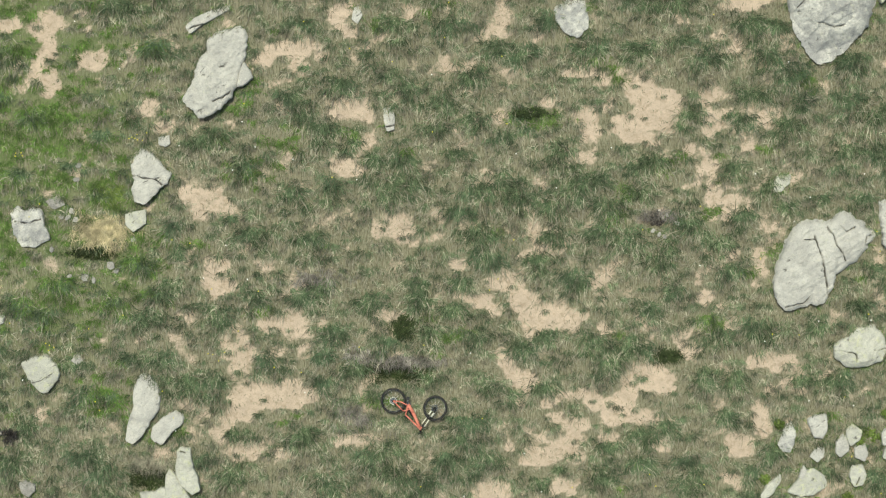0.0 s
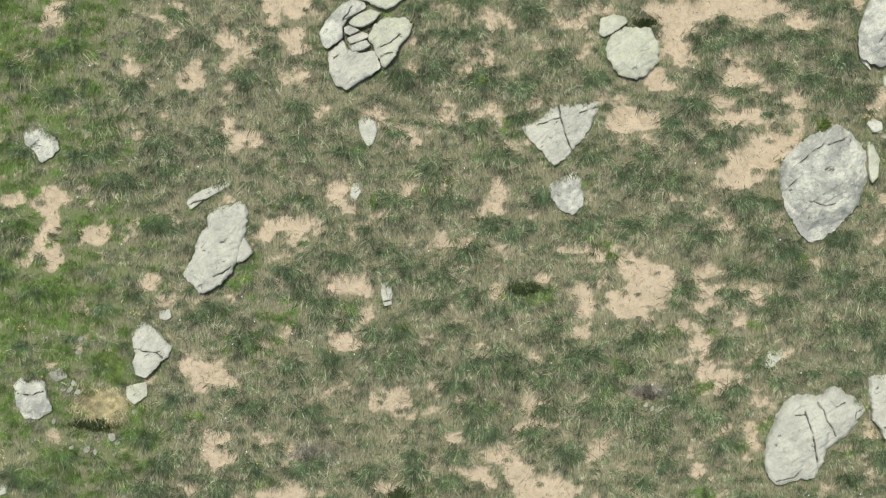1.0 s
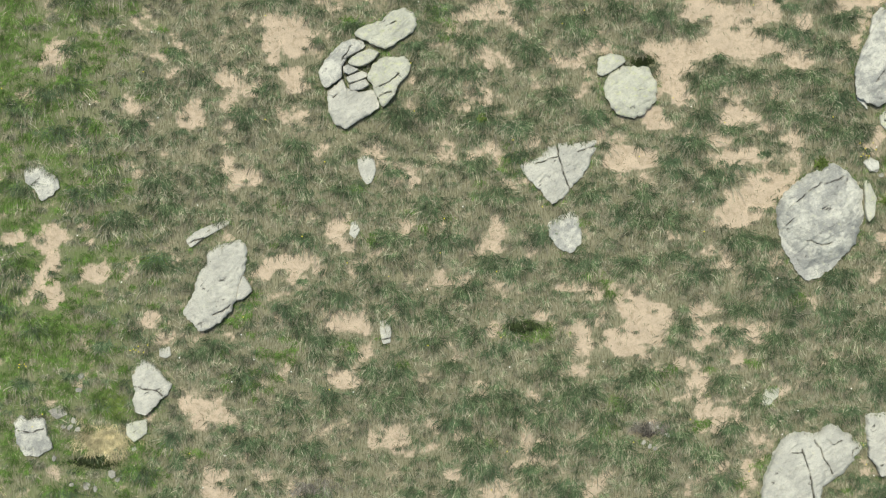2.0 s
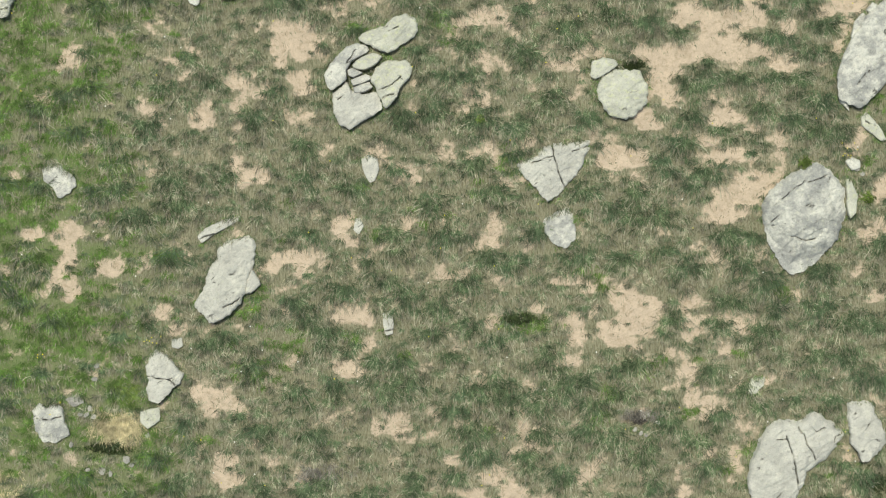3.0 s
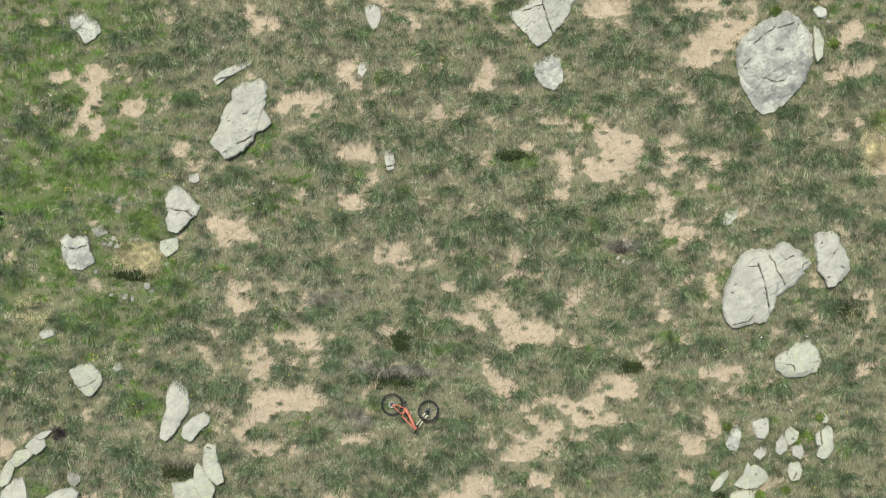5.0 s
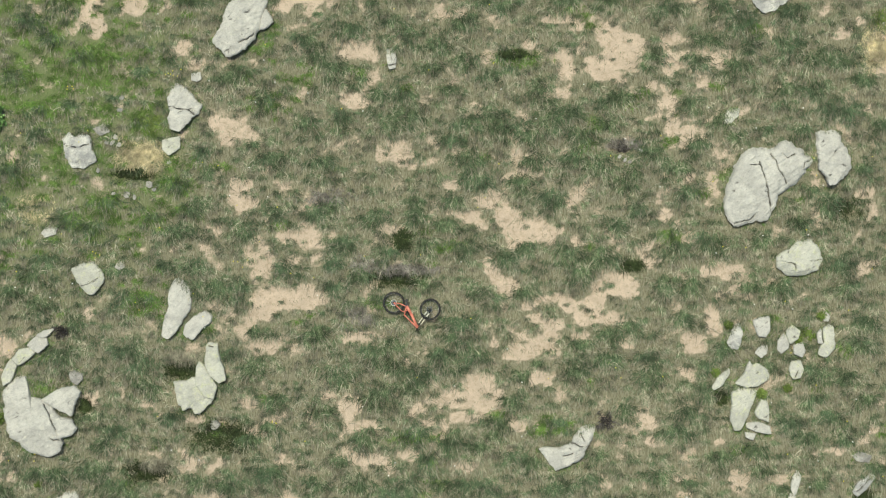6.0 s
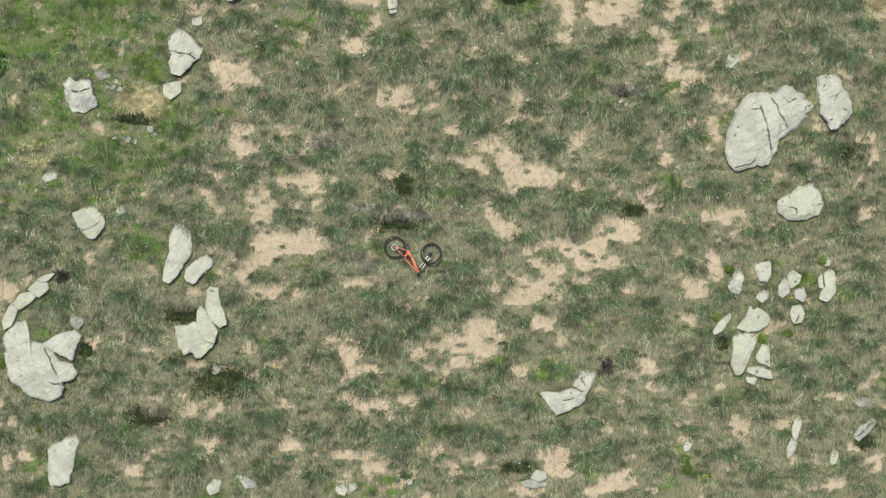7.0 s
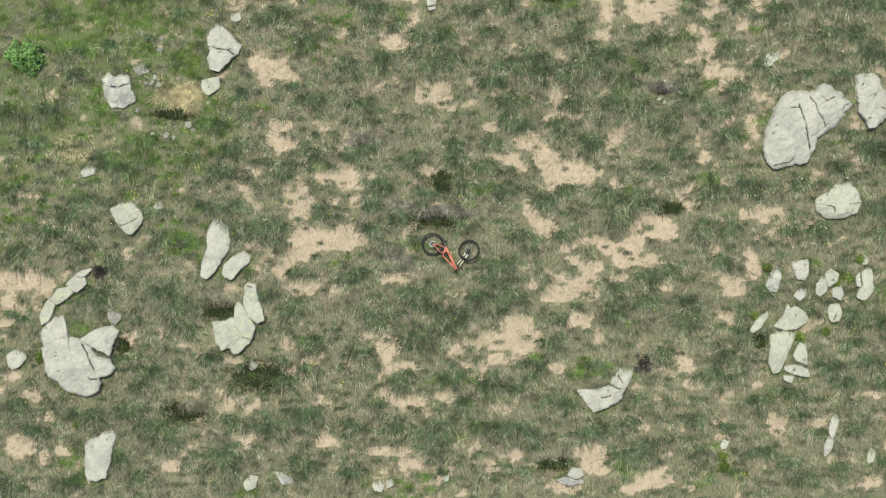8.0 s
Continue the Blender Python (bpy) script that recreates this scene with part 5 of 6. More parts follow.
rock(13.10, -11.17, 0.15, ((-0.15, -0.16), (-0.03, 0.27), (0.16, 0.15), (0.07, -0.16), (-0.08, -0.26)), ROCK_LICHEN, "small pale stone half sunk in the grassy slope", "stone")
rock(14.06, -9.36, 0.12, ((-0.34, 0.07), (-0.07, 0.17), (0.31, 0.06), (0.22, -0.17), (-0.16, -0.13)), ROCK_DULL, "small dull grey stone half sunk in the grassy slope", "stone")
rock(14.09, -10.27, 0.2, ((-0.38, -0.22), (-0.19, 0.06), (0.27, 0.37), (0.40, 0.24), (0.09, -0.13), (-0.19, -0.37)), ROCK_GREY, "medium grey rock half sunk in the grassy slope", "rock", cracks=(((-0.23, -0.19), (0.27, 0.23)),))
rock(-3.12, -12.33, 0.14, ((-0.19, 0.07), (0.05, 0.22), (0.20, -0.00), (0.09, -0.19), (-0.14, -0.15)), ROCK_PALE, "small pale stone half sunk in the grassy slope", "stone")
rock(-2.76, -12.24, 0.14, ((-0.13, 0.07), (0.06, 0.14), (0.13, -0.04), (-0.05, -0.16)), ROCK_PALE, "small pale stone half sunk in the grassy slope", "stone")
rock(-0.89, -12.07, 0.1, ((-0.09, 0.05), (0.05, 0.11), (0.09, -0.06), (-0.06, -0.10)), ROCK_PALE, "small pale stone half sunk in the grassy slope", "stone")
rock(8.26, -10.85, 0.14, ((-0.12, -0.01), (-0.01, 0.16), (0.14, 0.07), (0.06, -0.12), (-0.09, -0.14)), ROCK_PALE, "small pale stone half sunk in the grassy slope", "stone")
rock(-10.48, -3.17, 0.1, ((-0.18, -0.03), (0.02, 0.16), (0.17, -0.03), (-0.01, -0.12)), ROCK_DULL, "small dull grey stone half sunk in the grassy slope", "stone")
# loose small stones: place, half width
STONES_UPPER = [
    (-10.43, 2.39, 0.08), (-10.50, 1.98, 0.1), (-10.25, -0.80, 0.13), (-10.68, -0.78, 0.07), (-8.87, 0.27, 0.07), (-9.52, -0.46, 0.13), (-10.74, 0.91, 0.1), (6.19, 0.42, 0.08),
    (6.01, 0.52, 0.07), (6.34, 0.37, 0.07), (-3.86, 13.96, 0.11), (13.67, 13.92, 0.08),
]
STONES_LOWER = [
    (-3.46, 0.10, 0.05), (-11.02, 1.38, 0.1), (-10.63, 1.08, 0.1), (-10.52, 0.84, 0.08), (-10.93, 0.91, 0.08), (-9.99, -0.89, 0.1), (-11.20, -0.02, 0.08), (-9.35, -0.63, 0.07),
    (6.42, 0.98, 0.07), (6.70, 0.74, 0.07), (12.73, 8.51, 0.1), (12.91, 8.36, 0.08),
]
for u, v, half in STONES_UPPER + STONES_LOWER:
    turn = np.random.default_rng(int(abs(u * 53 + v * 19)) + 1)
    long, lie = turn.uniform(0.55, 0.9), turn.uniform(0, 3.1)
    rim = [(0.95 * half * math.cos(k * 1.05 + turn.uniform(-0.35, 0.35)), 0.95 * half * long * math.sin(k * 1.05 + turn.uniform(-0.35, 0.35))) for k in range(6)]
    outline = tuple((x * math.cos(lie) - y * math.sin(lie), x * math.sin(lie) + y * math.cos(lie)) for x, y in rim)
    rock(u, v, 0.1, outline, ROCK_DULL, "small dull grey stone half sunk in the grassy slope", "stone")

# ---- the bicycle that lies on the slope ----
RED = plain("orange_red_paint", (0.8, 0.26, 0.19), 0.25, 0.0, 0.5, wear=0.08)
RUBBER = plain("black_rubber", (0.022, 0.023, 0.024), 0.75, wear=0.3)
BLACK = plain("black_anodised", (0.02, 0.021, 0.024), 0.38, 0.3, wear=0.1)
STEEL = plain("brushed_steel", (0.72, 0.72, 0.7), 0.35, 0.6, wear=0.1)
WHITE_PAINT = plain("white_fork_paint", (0.8, 0.78, 0.68), 0.4, wear=0.1)
GOLD = plain("pale_silver_coating", (0.8, 0.76, 0.62), 0.3, wear=0.05)
RIM = plain("grey_alloy_rim", (0.12, 0.13, 0.135), 0.25, 0.8, wear=0.1)
BLUE_GREY = plain("blue_grey_metal", (0.12, 0.15, 0.19), 0.35, 0.6, wear=0.1)


def ring(radius, thick, n=56, m=10, flat=1.0):
    """A round hoop about z; flat: how thick it is along z, as a share of its thickness across."""
    bm = bmesh.new()
    grid = [[bm.verts.new(((radius + thick * math.cos(b)) * math.cos(a), (radius + thick * math.cos(b)) * math.sin(a), thick * flat * math.sin(b)))
             for b in (2 * math.pi * k / m for k in range(m))] for a in (2 * math.pi * j / n for j in range(n))]
    for j in range(n):
        for k in range(m):
            f = bm.faces.new((grid[j][k], grid[(j + 1) % n][k], grid[(j + 1) % n][(k + 1) % m], grid[j][(k + 1) % m]))
            f.smooth = True
    return bm


def knobbed_tyre():
    """A wide tyre with rows of tread knobs."""
    bm = ring(0.337, 0.026, 72, 12)
    for j in range(60):
        for side in (-0.6, 0.0, 0.6):
            a = 2 * math.pi * (j + (0.5 if side == 0 else 0)) / 60
            r = 0.337 + 0.026 * math.cos(side)
            m = pose(r * math.cos(a), r * math.sin(a), 0.026 * math.sin(side), 0, 0, math.degrees(a)) @ Matrix.Diagonal((0.012, 0.016, 0.011, 1))
            bmesh.ops.create_cube(bm, size=1.0, matrix=m)
    return bm


SPOKE = bpy.data.meshes.new("spoke")
_bm = bar((0.028, 0, 0.022), (0.3, 0.03, 0), 0.0016, None, 5)
_bm.to_mesh(SPOKE)
_bm.free()
SPOKE.materials.append(STEEL)


def wheel(parent, along, tilt, disc_radius, disc_paint):
    w = part("wheel", ring(0.306, 0.01, 64, 8, 1.3), RIM, parent, "black alloy wheel with a knobbly tyre")
    w.matrix_basis = pose(along, 0, 0, *tilt)
    part("tyre", knobbed_tyre(), RUBBER, w, "black knobbly rubber tyre")
    part("hub", tube(bar((0, 0, -0.055), (0, 0, 0.055), 0.018, None, 14), (0, 0, -0.03), (0, 0, -0.02), 0.034, None, 16), BLACK, w)
    part("brake_disc", ring(disc_radius, 0.0095, 40, 6, 0.15), disc_paint, w, "shiny steel brake disc").location.z = 0.045
    arms = bmesh.new()
    for k in range(5):
        a = 2 * math.pi * k / 5
        tube(arms, (0.02 * math.cos(a), 0.02 * math.sin(a), 0.045), (disc_radius * math.cos(a + 0.4), disc_radius * math.sin(a + 0.4), 0.045), 0.004, None, 6)
    part("disc_carrier", arms, BLACK, w)
    for k in range(24):
        s = part("spoke", SPOKE, None, w)
        s.matrix_basis = pose(0, 0, 0, 0 if k % 2 else 180, 0, k * 15)
    return w


def bicycle(u, v, turn):
    """A full-suspension mountain bike on its side: x from the rear hub to the front hub, -y its upward side, z away from the ground."""
    root = new("mountain_bike")
    root.empty_display_size = 0.3
    root.matrix_basis = SLOPE @ pose(u, v, float(relief(u, v)) + 0.21, 0, -1.5, turn)
    tagged(root, "orange-red full-suspension mountain bike lying on its side in the grass", "bicycle")

    def p(along, up, side=0.0):
        return along, -up, side

    wheel(root, 0.0, (2, 2, 0), 0.096, WHITE_PAINT)
    wheel(root, 1.215, (-13, -17, 20), 0.08, BLUE_GREY)
    part("down_tube", tube(bar(p(0.43, 0.03), p(0.62, 0.24), 0.05, 0.049, 14), p(0.615, 0.235), p(0.895, 0.635), 0.049, 0.038, 14), RED, root, "thick orange-red down tube")
    part("top_tube", tube(bar(p(0.43, 0.345), p(0.66, 0.5), 0.021, 0.023, 12), p(0.655, 0.497), p(0.9, 0.665), 0.023, 0.026, 12), RED, root)
    part("seat_tube", bar(p(0.43, 0.02), p(0.415, 0.36), 0.022, 0.02, 12), RED, root)
    part("head_tube", bar(p(0.925, 0.59), p(0.885, 0.69), 0.03, 0.029, 14), RED, root)
    for side in (0.062, -0.062):
        part("seat_stay", tube(bar(p(0.0, 0.0, side), p(0.1, 0.075, side), 0.016, 0.014), p(0.1, 0.075, side), p(0.335, 0.235, side * 0.7), 0.014, 0.013), RED, root)
        part("chain_stay", tube(bar(p(0.0, 0.0, side), p(0.2, -0.01, side), 0.017, 0.016), p(0.2, -0.01, side), p(0.43, 0.05, side * 0.6), 0.016, 0.02), RED, root)
        part("rocker_link", tube(bar(p(0.335, 0.235, side * 0.7), p(0.43, 0.2, side * 0.6), 0.014, 0.016), p(0.43, 0.2, side * 0.6), p(0.485, 0.16, side * 0.4), 0.016, 0.012), RED, root)
    part("rear_shock", tube(tube(bar(p(0.47, 0.18), p(0.56, 0.285), 0.024, 0.024, 14), p(0.56, 0.285), p(0.63, 0.37), 0.013, 0.013), p(0.49, 0.205), p(0.5, 0.215), 0.03, None, 14), BLACK, root, "black rear shock absorber")
    part("bottom_bracket", bar(p(0.43, 0.02, -0.045), p(0.43, 0.02, 0.045), 0.032, None, 16), BLUE_GREY, root)
    part("chainring", ring(0.07, 0.006, 36, 6, 0.5), BLUE_GREY, root).location = p(0.43, 0.02, -0.05)
    for side, sign in ((0.065, 1), (-0.065, -1)):
        tip = p(0.43 + sign * -0.02, 0.02 - sign * 0.168, side * 1.15)
        arm = part("crank_arm", bar(p(0.43, 0.02, side), tip, 0.014, 0.011), BLUE_GREY, root)
        bm = bmesh.new()
        bmesh.ops.create_cube(bm, size=1.0, matrix=pose(tip[0], tip[1], tip[2] + sign * 0.05) @ Matrix.Diagonal((0.095, 0.1, 0.016, 1)))
        bmesh.ops.bevel(bm, geom=bm.edges[:], offset=0.004, segments=1)
        part("pedal", bm, BLACK, arm)
    part("seat_post", bar(p(0.415, 0.36), p(0.405, 0.41), 0.0155, None, 12), BLACK, root)
    part("stem", bar(p(0.885, 0.7), p(0.925, 0.735), 0.019, 0.017), BLACK, root)
    grips = bar(p(0.925, 0.735, -0.2), p(0.93, 0.74, 0.1), 0.0155, None, 12)
    tube(grips, p(0.93, 0.74, 0.1), p(0.9, 0.76, 0.32), 0.0155, 0.012, 12)
    handlebar = part("handlebar", grips, BLACK, root, "black handlebar")
    part("grip", bar(p(0.903, 0.757, 0.23), p(0.893, 0.765, 0.35), 0.0175, None, 12), RUBBER, handlebar)
    part("brake_lever", tube(bar(p(0.92, 0.75, 0.19), p(0.97, 0.74, 0.2), 0.009, 0.008), p(0.97, 0.74, 0.2), p(0.975, 0.75, 0.3), 0.007, 0.005), BLACK, handlebar)
    part("fork_crown", tube(bar(p(0.965, 0.53, -0.07), p(0.965, 0.53, 0.07), 0.024, None, 12), p(0.925, 0.59), p(0.965, 0.53), 0.026), BLACK, root)
    for side in (0.066, -0.066):
        a, b = 0.62 * side, 0.3 * side      # the fork lies turned, one leg beside the other
        part("stanchion", bar(p(0.96 + a, 0.54 + b, side), p(1.07 + a, 0.31 + b, side), 0.0185, None, 12), GOLD, root, "pale silvery fork stanchion")
        leg = part("fork_leg", tube(bar(p(1.06 + a, 0.33 + b, side), p(1.19 + a, 0.06 + b, side), 0.025, 0.021, 12), p(1.19 + a, 0.06 + b, side), p(1.215, 0.0, side), 0.021, 0.017, 12), BLACK, root, "black fork leg with a white decal")
        part("decal", bar(p(1.105 + a, 0.236 + b, side), p(1.165 + a, 0.112 + b, side), 0.0265, 0.0247, 12), WHITE_PAINT, leg, "white decal")
    hose = bpy.data.curves.new("brake_hose", "CURVE")
    hose.dimensions, hose.bevel_depth, hose.bevel_resolution = "3D", 0.003, 2
    line = hose.splines.new("BEZIER")
    points = (p(0.95, 0.75, 0.15), p(1.03, 0.66, 0.12), p(1.02, 0.5, 0.09), p(1.16, 0.12, 0.09))
    line.bezier_points.add(len(points) - 1)
    for knot, q in zip(line.bezier_points, points):
        knot.co, knot.handle_left_type, knot.handle_right_type = q, "AUTO", "AUTO"
    made = new("brake_hose", hose)
    hose.materials.append(BLACK)
    made.parent = root
    part("brake_caliper", bar(p(0.06, 0.085, 0.05), p(0.1, 0.06, 0.05), 0.02, 0.018), BLACK, root)
    part("rear_cassette", tube(bar(p(0, 0, -0.03), p(0, 0, -0.055), 0.09, 0.05, 24), p(0, 0, -0.05), p(0, 0, -0.06), 0.03, None, 16), BLUE_GREY, root)
    part("rear_mech", tube(bar(p(0.01, -0.02, -0.07), p(0.07, -0.1, -0.07), 0.014, 0.012), p(0.07, -0.1, -0.07), p(0.1, -0.02, -0.07), 0.012), BLACK, root)


bicycle(-1.42, -4.33, -10.0)

# ---- grass and other plants ----
DRAG = np.array([0.0, -0.53, -0.85])      # blades hang and are combed down the slope
TO_WORLD = np.array(SLOPE.to_3x3())


def inside_rock(u, v, margin=0.0):
    hit = np.zeros(len(u), dtype=bool)
    turn = np.linspace(-np.pi, np.pi, 181)
    for cu, cv, corners in BLOCKS:
        near = np.flatnonzero((abs(u - cu) < 3.2) & (abs(v - cv) < 3.2))
        du, dv = u[near] - cu, v[near] - cv
        hit[near] |= np.hypot(du, dv) < np.interp(np.arctan2(dv, du), turn, reach(corners, turn)) + margin
    return hit


def blades(root, azimuth, spread, length, width, droop, rng):
    """Bent blades in slope coordinates: five corners and two faces each."""
    n = len(root)
    out = np.stack([np.cos(azimuth), np.sin(azimuth), np.zeros(n)], 1)
    up = np.array([0, 0, 1.0])
    first = out * spread[:, None] + up + DRAG * (0.35 * droop)[:, None]
    first /= np.linalg.norm(first, axis=1)[:, None]
    second = out * (spread * 1.1)[:, None] + 0.35 * up + DRAG * (1.15 * droop)[:, None]
    second /= np.linalg.norm(second, axis=1)[:, None]
    mid = root + first * (0.48 * length)[:, None]
    tip = mid + second * (0.52 * length)[:, None]
    low = relief(tip[:, 0], tip[:, 1]) + 0.015
    tip[:, 2] = np.maximum(tip[:, 2], low)
    across = np.cross(tip - root, up + 0.25 * rng.normal(size=(n, 3)))
    across /= np.linalg.norm(across, axis=1)[:, None] + 1e-9
    a, b = across * (0.5 * width)[:, None], across * (0.42 * width)[:, None]
    return np.stack([root - a, root + a, mid - b, mid + b, tip], 1).reshape(-1, 3)


def grass_object(name, parts_, stuff, label):
    verts = np.concatenate(parts_) @ TO_WORLD.T
    n = len(verts) // 5
    base = (np.arange(n) * 5)[:, None]
    loops = (base + np.array([0, 1, 3, 2, 2, 3, 4])).ravel()
    me = big_mesh(name, verts, loops, np.tile([4, 3], n))
    me.materials.append(stuff)
    return tagged(new(name, me), label, "grass", kind="stuff")


def sprout(centres, count, radius, length, spread, width, droop, rng, size=None, fan=1.0):
    """Blades round each centre (u, v), most of them combed down the slope; fan: how wide they part."""
    k = len(centres)
    pick = np.repeat(np.arange(k), count)
    n = len(pick)
    scale = np.ones(n) if size is None else size[pick]
    lean = rng.normal(0, 0.35, k)[pick]
    u = centres[pick, 0] + rng.normal(0, radius * 1.35, n) * scale
    v = centres[pick, 1] + rng.normal(0, radius * 0.75, n) * scale
    root = np.stack([u, v, relief(u, v) - 0.01], 1)
    side = (u - centres[pick, 0]) / (radius * scale)
    azimuth = -0.5 * np.pi + lean + 0.38 * side + rng.normal(0, 0.75 * fan, n)
    return blades(root, azimuth, rng.uniform(*spread, n), rng.uniform(*length, n) * scale, rng.uniform(*width, n), rng.uniform(*droop, n), rng)


def on_moss_or_shade(u, v):
    hit = np.zeros(len(u), dtype=bool)
    for pu, pv, r, s in MOSS_AND_SHADE:
        hit |= ((u - pu) / r) ** 2 + ((v - 0.06 - pv) / (r * s + 0.08)) ** 2 < 0.9
    for pu, pv, ru, rv in STRAW_SPOTS + TWIG_SPOTS:
        hit |= ((u - pu) / ru) ** 2 + ((v - 0.1 - pv) / rv) ** 2 < 0.8
    return hit


def scattered(step, half_u, low_v, high_v, rng):
    u, v = np.meshgrid(np.arange(-half_u, half_u, step), np.arange(low_v, high_v, step))
    u, v = u.ravel() + rng.uniform(-0.5, 0.5, u.size) * step, v.ravel() + rng.uniform(-0.5, 0.5, v.size) * step
    return u, v


def build_grass():
    rng = np.random.default_rng(21)
    u, v = scattered(0.335, 16.8, -15.2, 16.4, rng)
    main = np.array(TUSSOCKS)
    u, v = np.concatenate([main[:, 0], u]), np.concatenate([main[:, 1] + 0.1, v])
    head = np.arange(len(u)) < len(main)
    bare, thin, lush = bareness(u, v), thinness(u, v), lushness(u, v)
    chance = rng.random(len(u))
    keep = (head | (chance > np.clip((bare - 0.12) * 1.9 - 0.8 * lush, 0, 0.86))) & ~inside_rock(u, v, 0.06) & ~(inside_rock(u, v - 0.24, 0.03) & (rng.random(len(u)) < 0.6)) & ~(on_moss_or_shade(u, v) & (rng.random(len(u)) < 0.5))
    u, v, bare, thin, lush, head = u[keep], v[keep], bare[keep], thin[keep], lush[keep], head[keep]
    at = np.stack([u, v], 1)
    slope_west = westness(u, v)
    west = slope_west * (0.5 + 0.5 * (value_noise(u, v, 2.2, 2, 4.0) > 0.42))
    mead = np.maximum(west, (value_noise(u, v, 1.9, 2, 14.0) - 0.66) * 4)
    mood = 0.5 * value_noise(u, v, 1.3, 2, 31.0) + 0.5 * value_noise(0.8 * u + 0.6 * v, 0.8 * v - 0.6 * u, 0.5, 2, 61.0) + 0.3 * (rng.random(len(u)) - 0.5)
    dry = ~head & (mood + 0.26 * thin + 0.12 * bare - 0.42 * np.clip(lush - 0.25, 0, 0.6) - 0.1 * slope_west > 0.615)
    olive = ~dry & (~head | (slope_west > 0.5)) & (rng.random(len(u)) < np.where(head, 0.35, 0.9) * mead)
    green = ~dry & ~olive
    rank = np.concatenate([np.clip(main[:, 2] / 0.47, 0.45, 1.35), np.zeros(len(keep) - len(main))])[keep]
    size = np.where(head, 1.3 * rank, rng.uniform(0.55, 1.15, len(u)) * (0.8 + 0.45 * np.clip(lush, 0, 1))) * (1 - 0.35 * bare)
    tall = green & head
    green = green & ~head
    wide = (0.008, 0.019)
    greens = [sprout(at[tall], 150, 0.11, (0.2, 0.44), (0.3, 1.35), wide, (0.4, 1.2), rng, size[tall], 1.3),
              sprout(at[green & (lush > 0.3)], 48, 0.085, (0.2, 0.42), (0.2, 1.15), wide, (0.45, 1.4), rng, size[green & (lush > 0.3)], 1.05),
              ]
    sedge = [sprout(at[green & (lush <= 0.3)], 44, 0.085, (0.2, 0.42), (0.2, 1.15), wide, (0.45, 1.4), rng, size[green & (lush <= 0.3)], 1.05),
             sprout(at[dry], 18, 0.08, (0.2, 0.45), (0.2, 0.9), wide, (0.5, 1.4), rng, size[dry])]
    olives = [sprout(at[olive], 56, 0.1, (0.16, 0.4), (0.2, 1.1), wide, (0.4, 1.3), rng, size[olive], 1.4)]
    low = np.stack([at[:, 0], at[:, 1] - 0.12 * size], 1)
    dries = [sprout(low[green | tall], 14, 0.13, (0.28, 0.58), (0.5, 1.2), (0.012, 0.024), (1.0, 2.0), rng, size[green | tall]),
             sprout(low[olive], 9, 0.1, (0.2, 0.4), (0.5, 1.2), wide, (1.0, 2.0), rng, size[olive]),
             sprout(at[dry], 42, 0.09, (0.2, 0.46), (0.3, 1.1), wide, (0.8, 2.0), rng, size[dry])]
    # a fringe of small tufts along the foot of every rock
    fu, fv = [], []
    for cu, cv, corners in BLOCKS:
        turn = np.linspace(0, 2 * np.pi, 90)
        far = reach(corners, turn)
        pu, pv = cu + (far + 0.055) * np.cos(turn), cv + (far + 0.055) * np.sin(turn)
        walk_ = np.concatenate([[0], np.cumsum(np.hypot(np.diff(pu), np.diff(pv)))])
        s = np.arange(0, walk_[-1], 0.15) + rng.uniform(-0.05, 0.05, len(np.arange(0, walk_[-1], 0.15)))
        fu.append(np.interp(s, walk_, pu))
        fv.append(np.interp(s, walk_, pv))
    fu, fv = np.concatenate(fu), np.concatenate(fv)
    keep = ~inside_rock(fu, fv, 0.025) & (rng.random(len(fu)) < 0.82 - 0.5 * bareness(fu, fv) + 0.3 * inside_rock(fu, fv - 0.25, 0.0))
    fringe = np.stack([fu, fv], 1)[keep]
    half = rng.random(len(fringe)) < 0.5
    over = inside_rock(fringe[:, 0], fringe[:, 1] - 0.25, 0.0)      # growth that hangs over the upper rims
    sedge.append(sprout(fringe[over], 9, 0.05, (0.16, 0.36), (0.2, 0.8), wide, (0.4, 1.2), rng, None, 0.9))
    dries.append(sprout(fringe[over], 6, 0.05, (0.16, 0.36), (0.2, 0.8), wide, (0.4, 1.2), rng, None, 0.9))
    olives.append(sprout(fringe[half], 14, 0.05, (0.08, 0.2), (0.3, 1.2), wide, (0.4, 1.4), rng, None, 1.6))
    dries.append(sprout(fringe[~half], 14, 0.05, (0.08, 0.2), (0.3, 1.2), wide, (0.6, 1.6), rng, None, 1.4))
    greens.append(sprout(fringe[half], 8, 0.05, (0.1, 0.22), (0.3, 1.2), wide, (0.4, 1.4), rng, None, 1.4))
    # short stubble between the tussocks
    su, sv = scattered(0.128, 16.8, -15.2, 16.4, rng)
    sb = bareness(su, sv)
    keep = (rng.random(len(su)) > np.clip(sb * 1.0, 0, 0.8)) & ~inside_rock(su, sv, 0.03) & ~(on_moss_or_shade(su, sv) & (rng.random(len(su)) < 0.5))
    st = np.stack([su, sv], 1)[keep]
    kind = rng.random(len(st)) + 0.25 * (value_noise(st[:, 0], st[:, 1], 1.2, 2, 8.0) - 0.5) - 0.3 * westness(st[:, 0], st[:, 1])
    dries.append(sprout(st[kind > 0.64], 2, 0.03, (0.08, 0.2), (0.5, 1.5), (0.01, 0.02), (0.8, 2.0), rng))
    short = rng.random(len(st)) < 1 - 0.75 * westness(st[:, 0], st[:, 1])
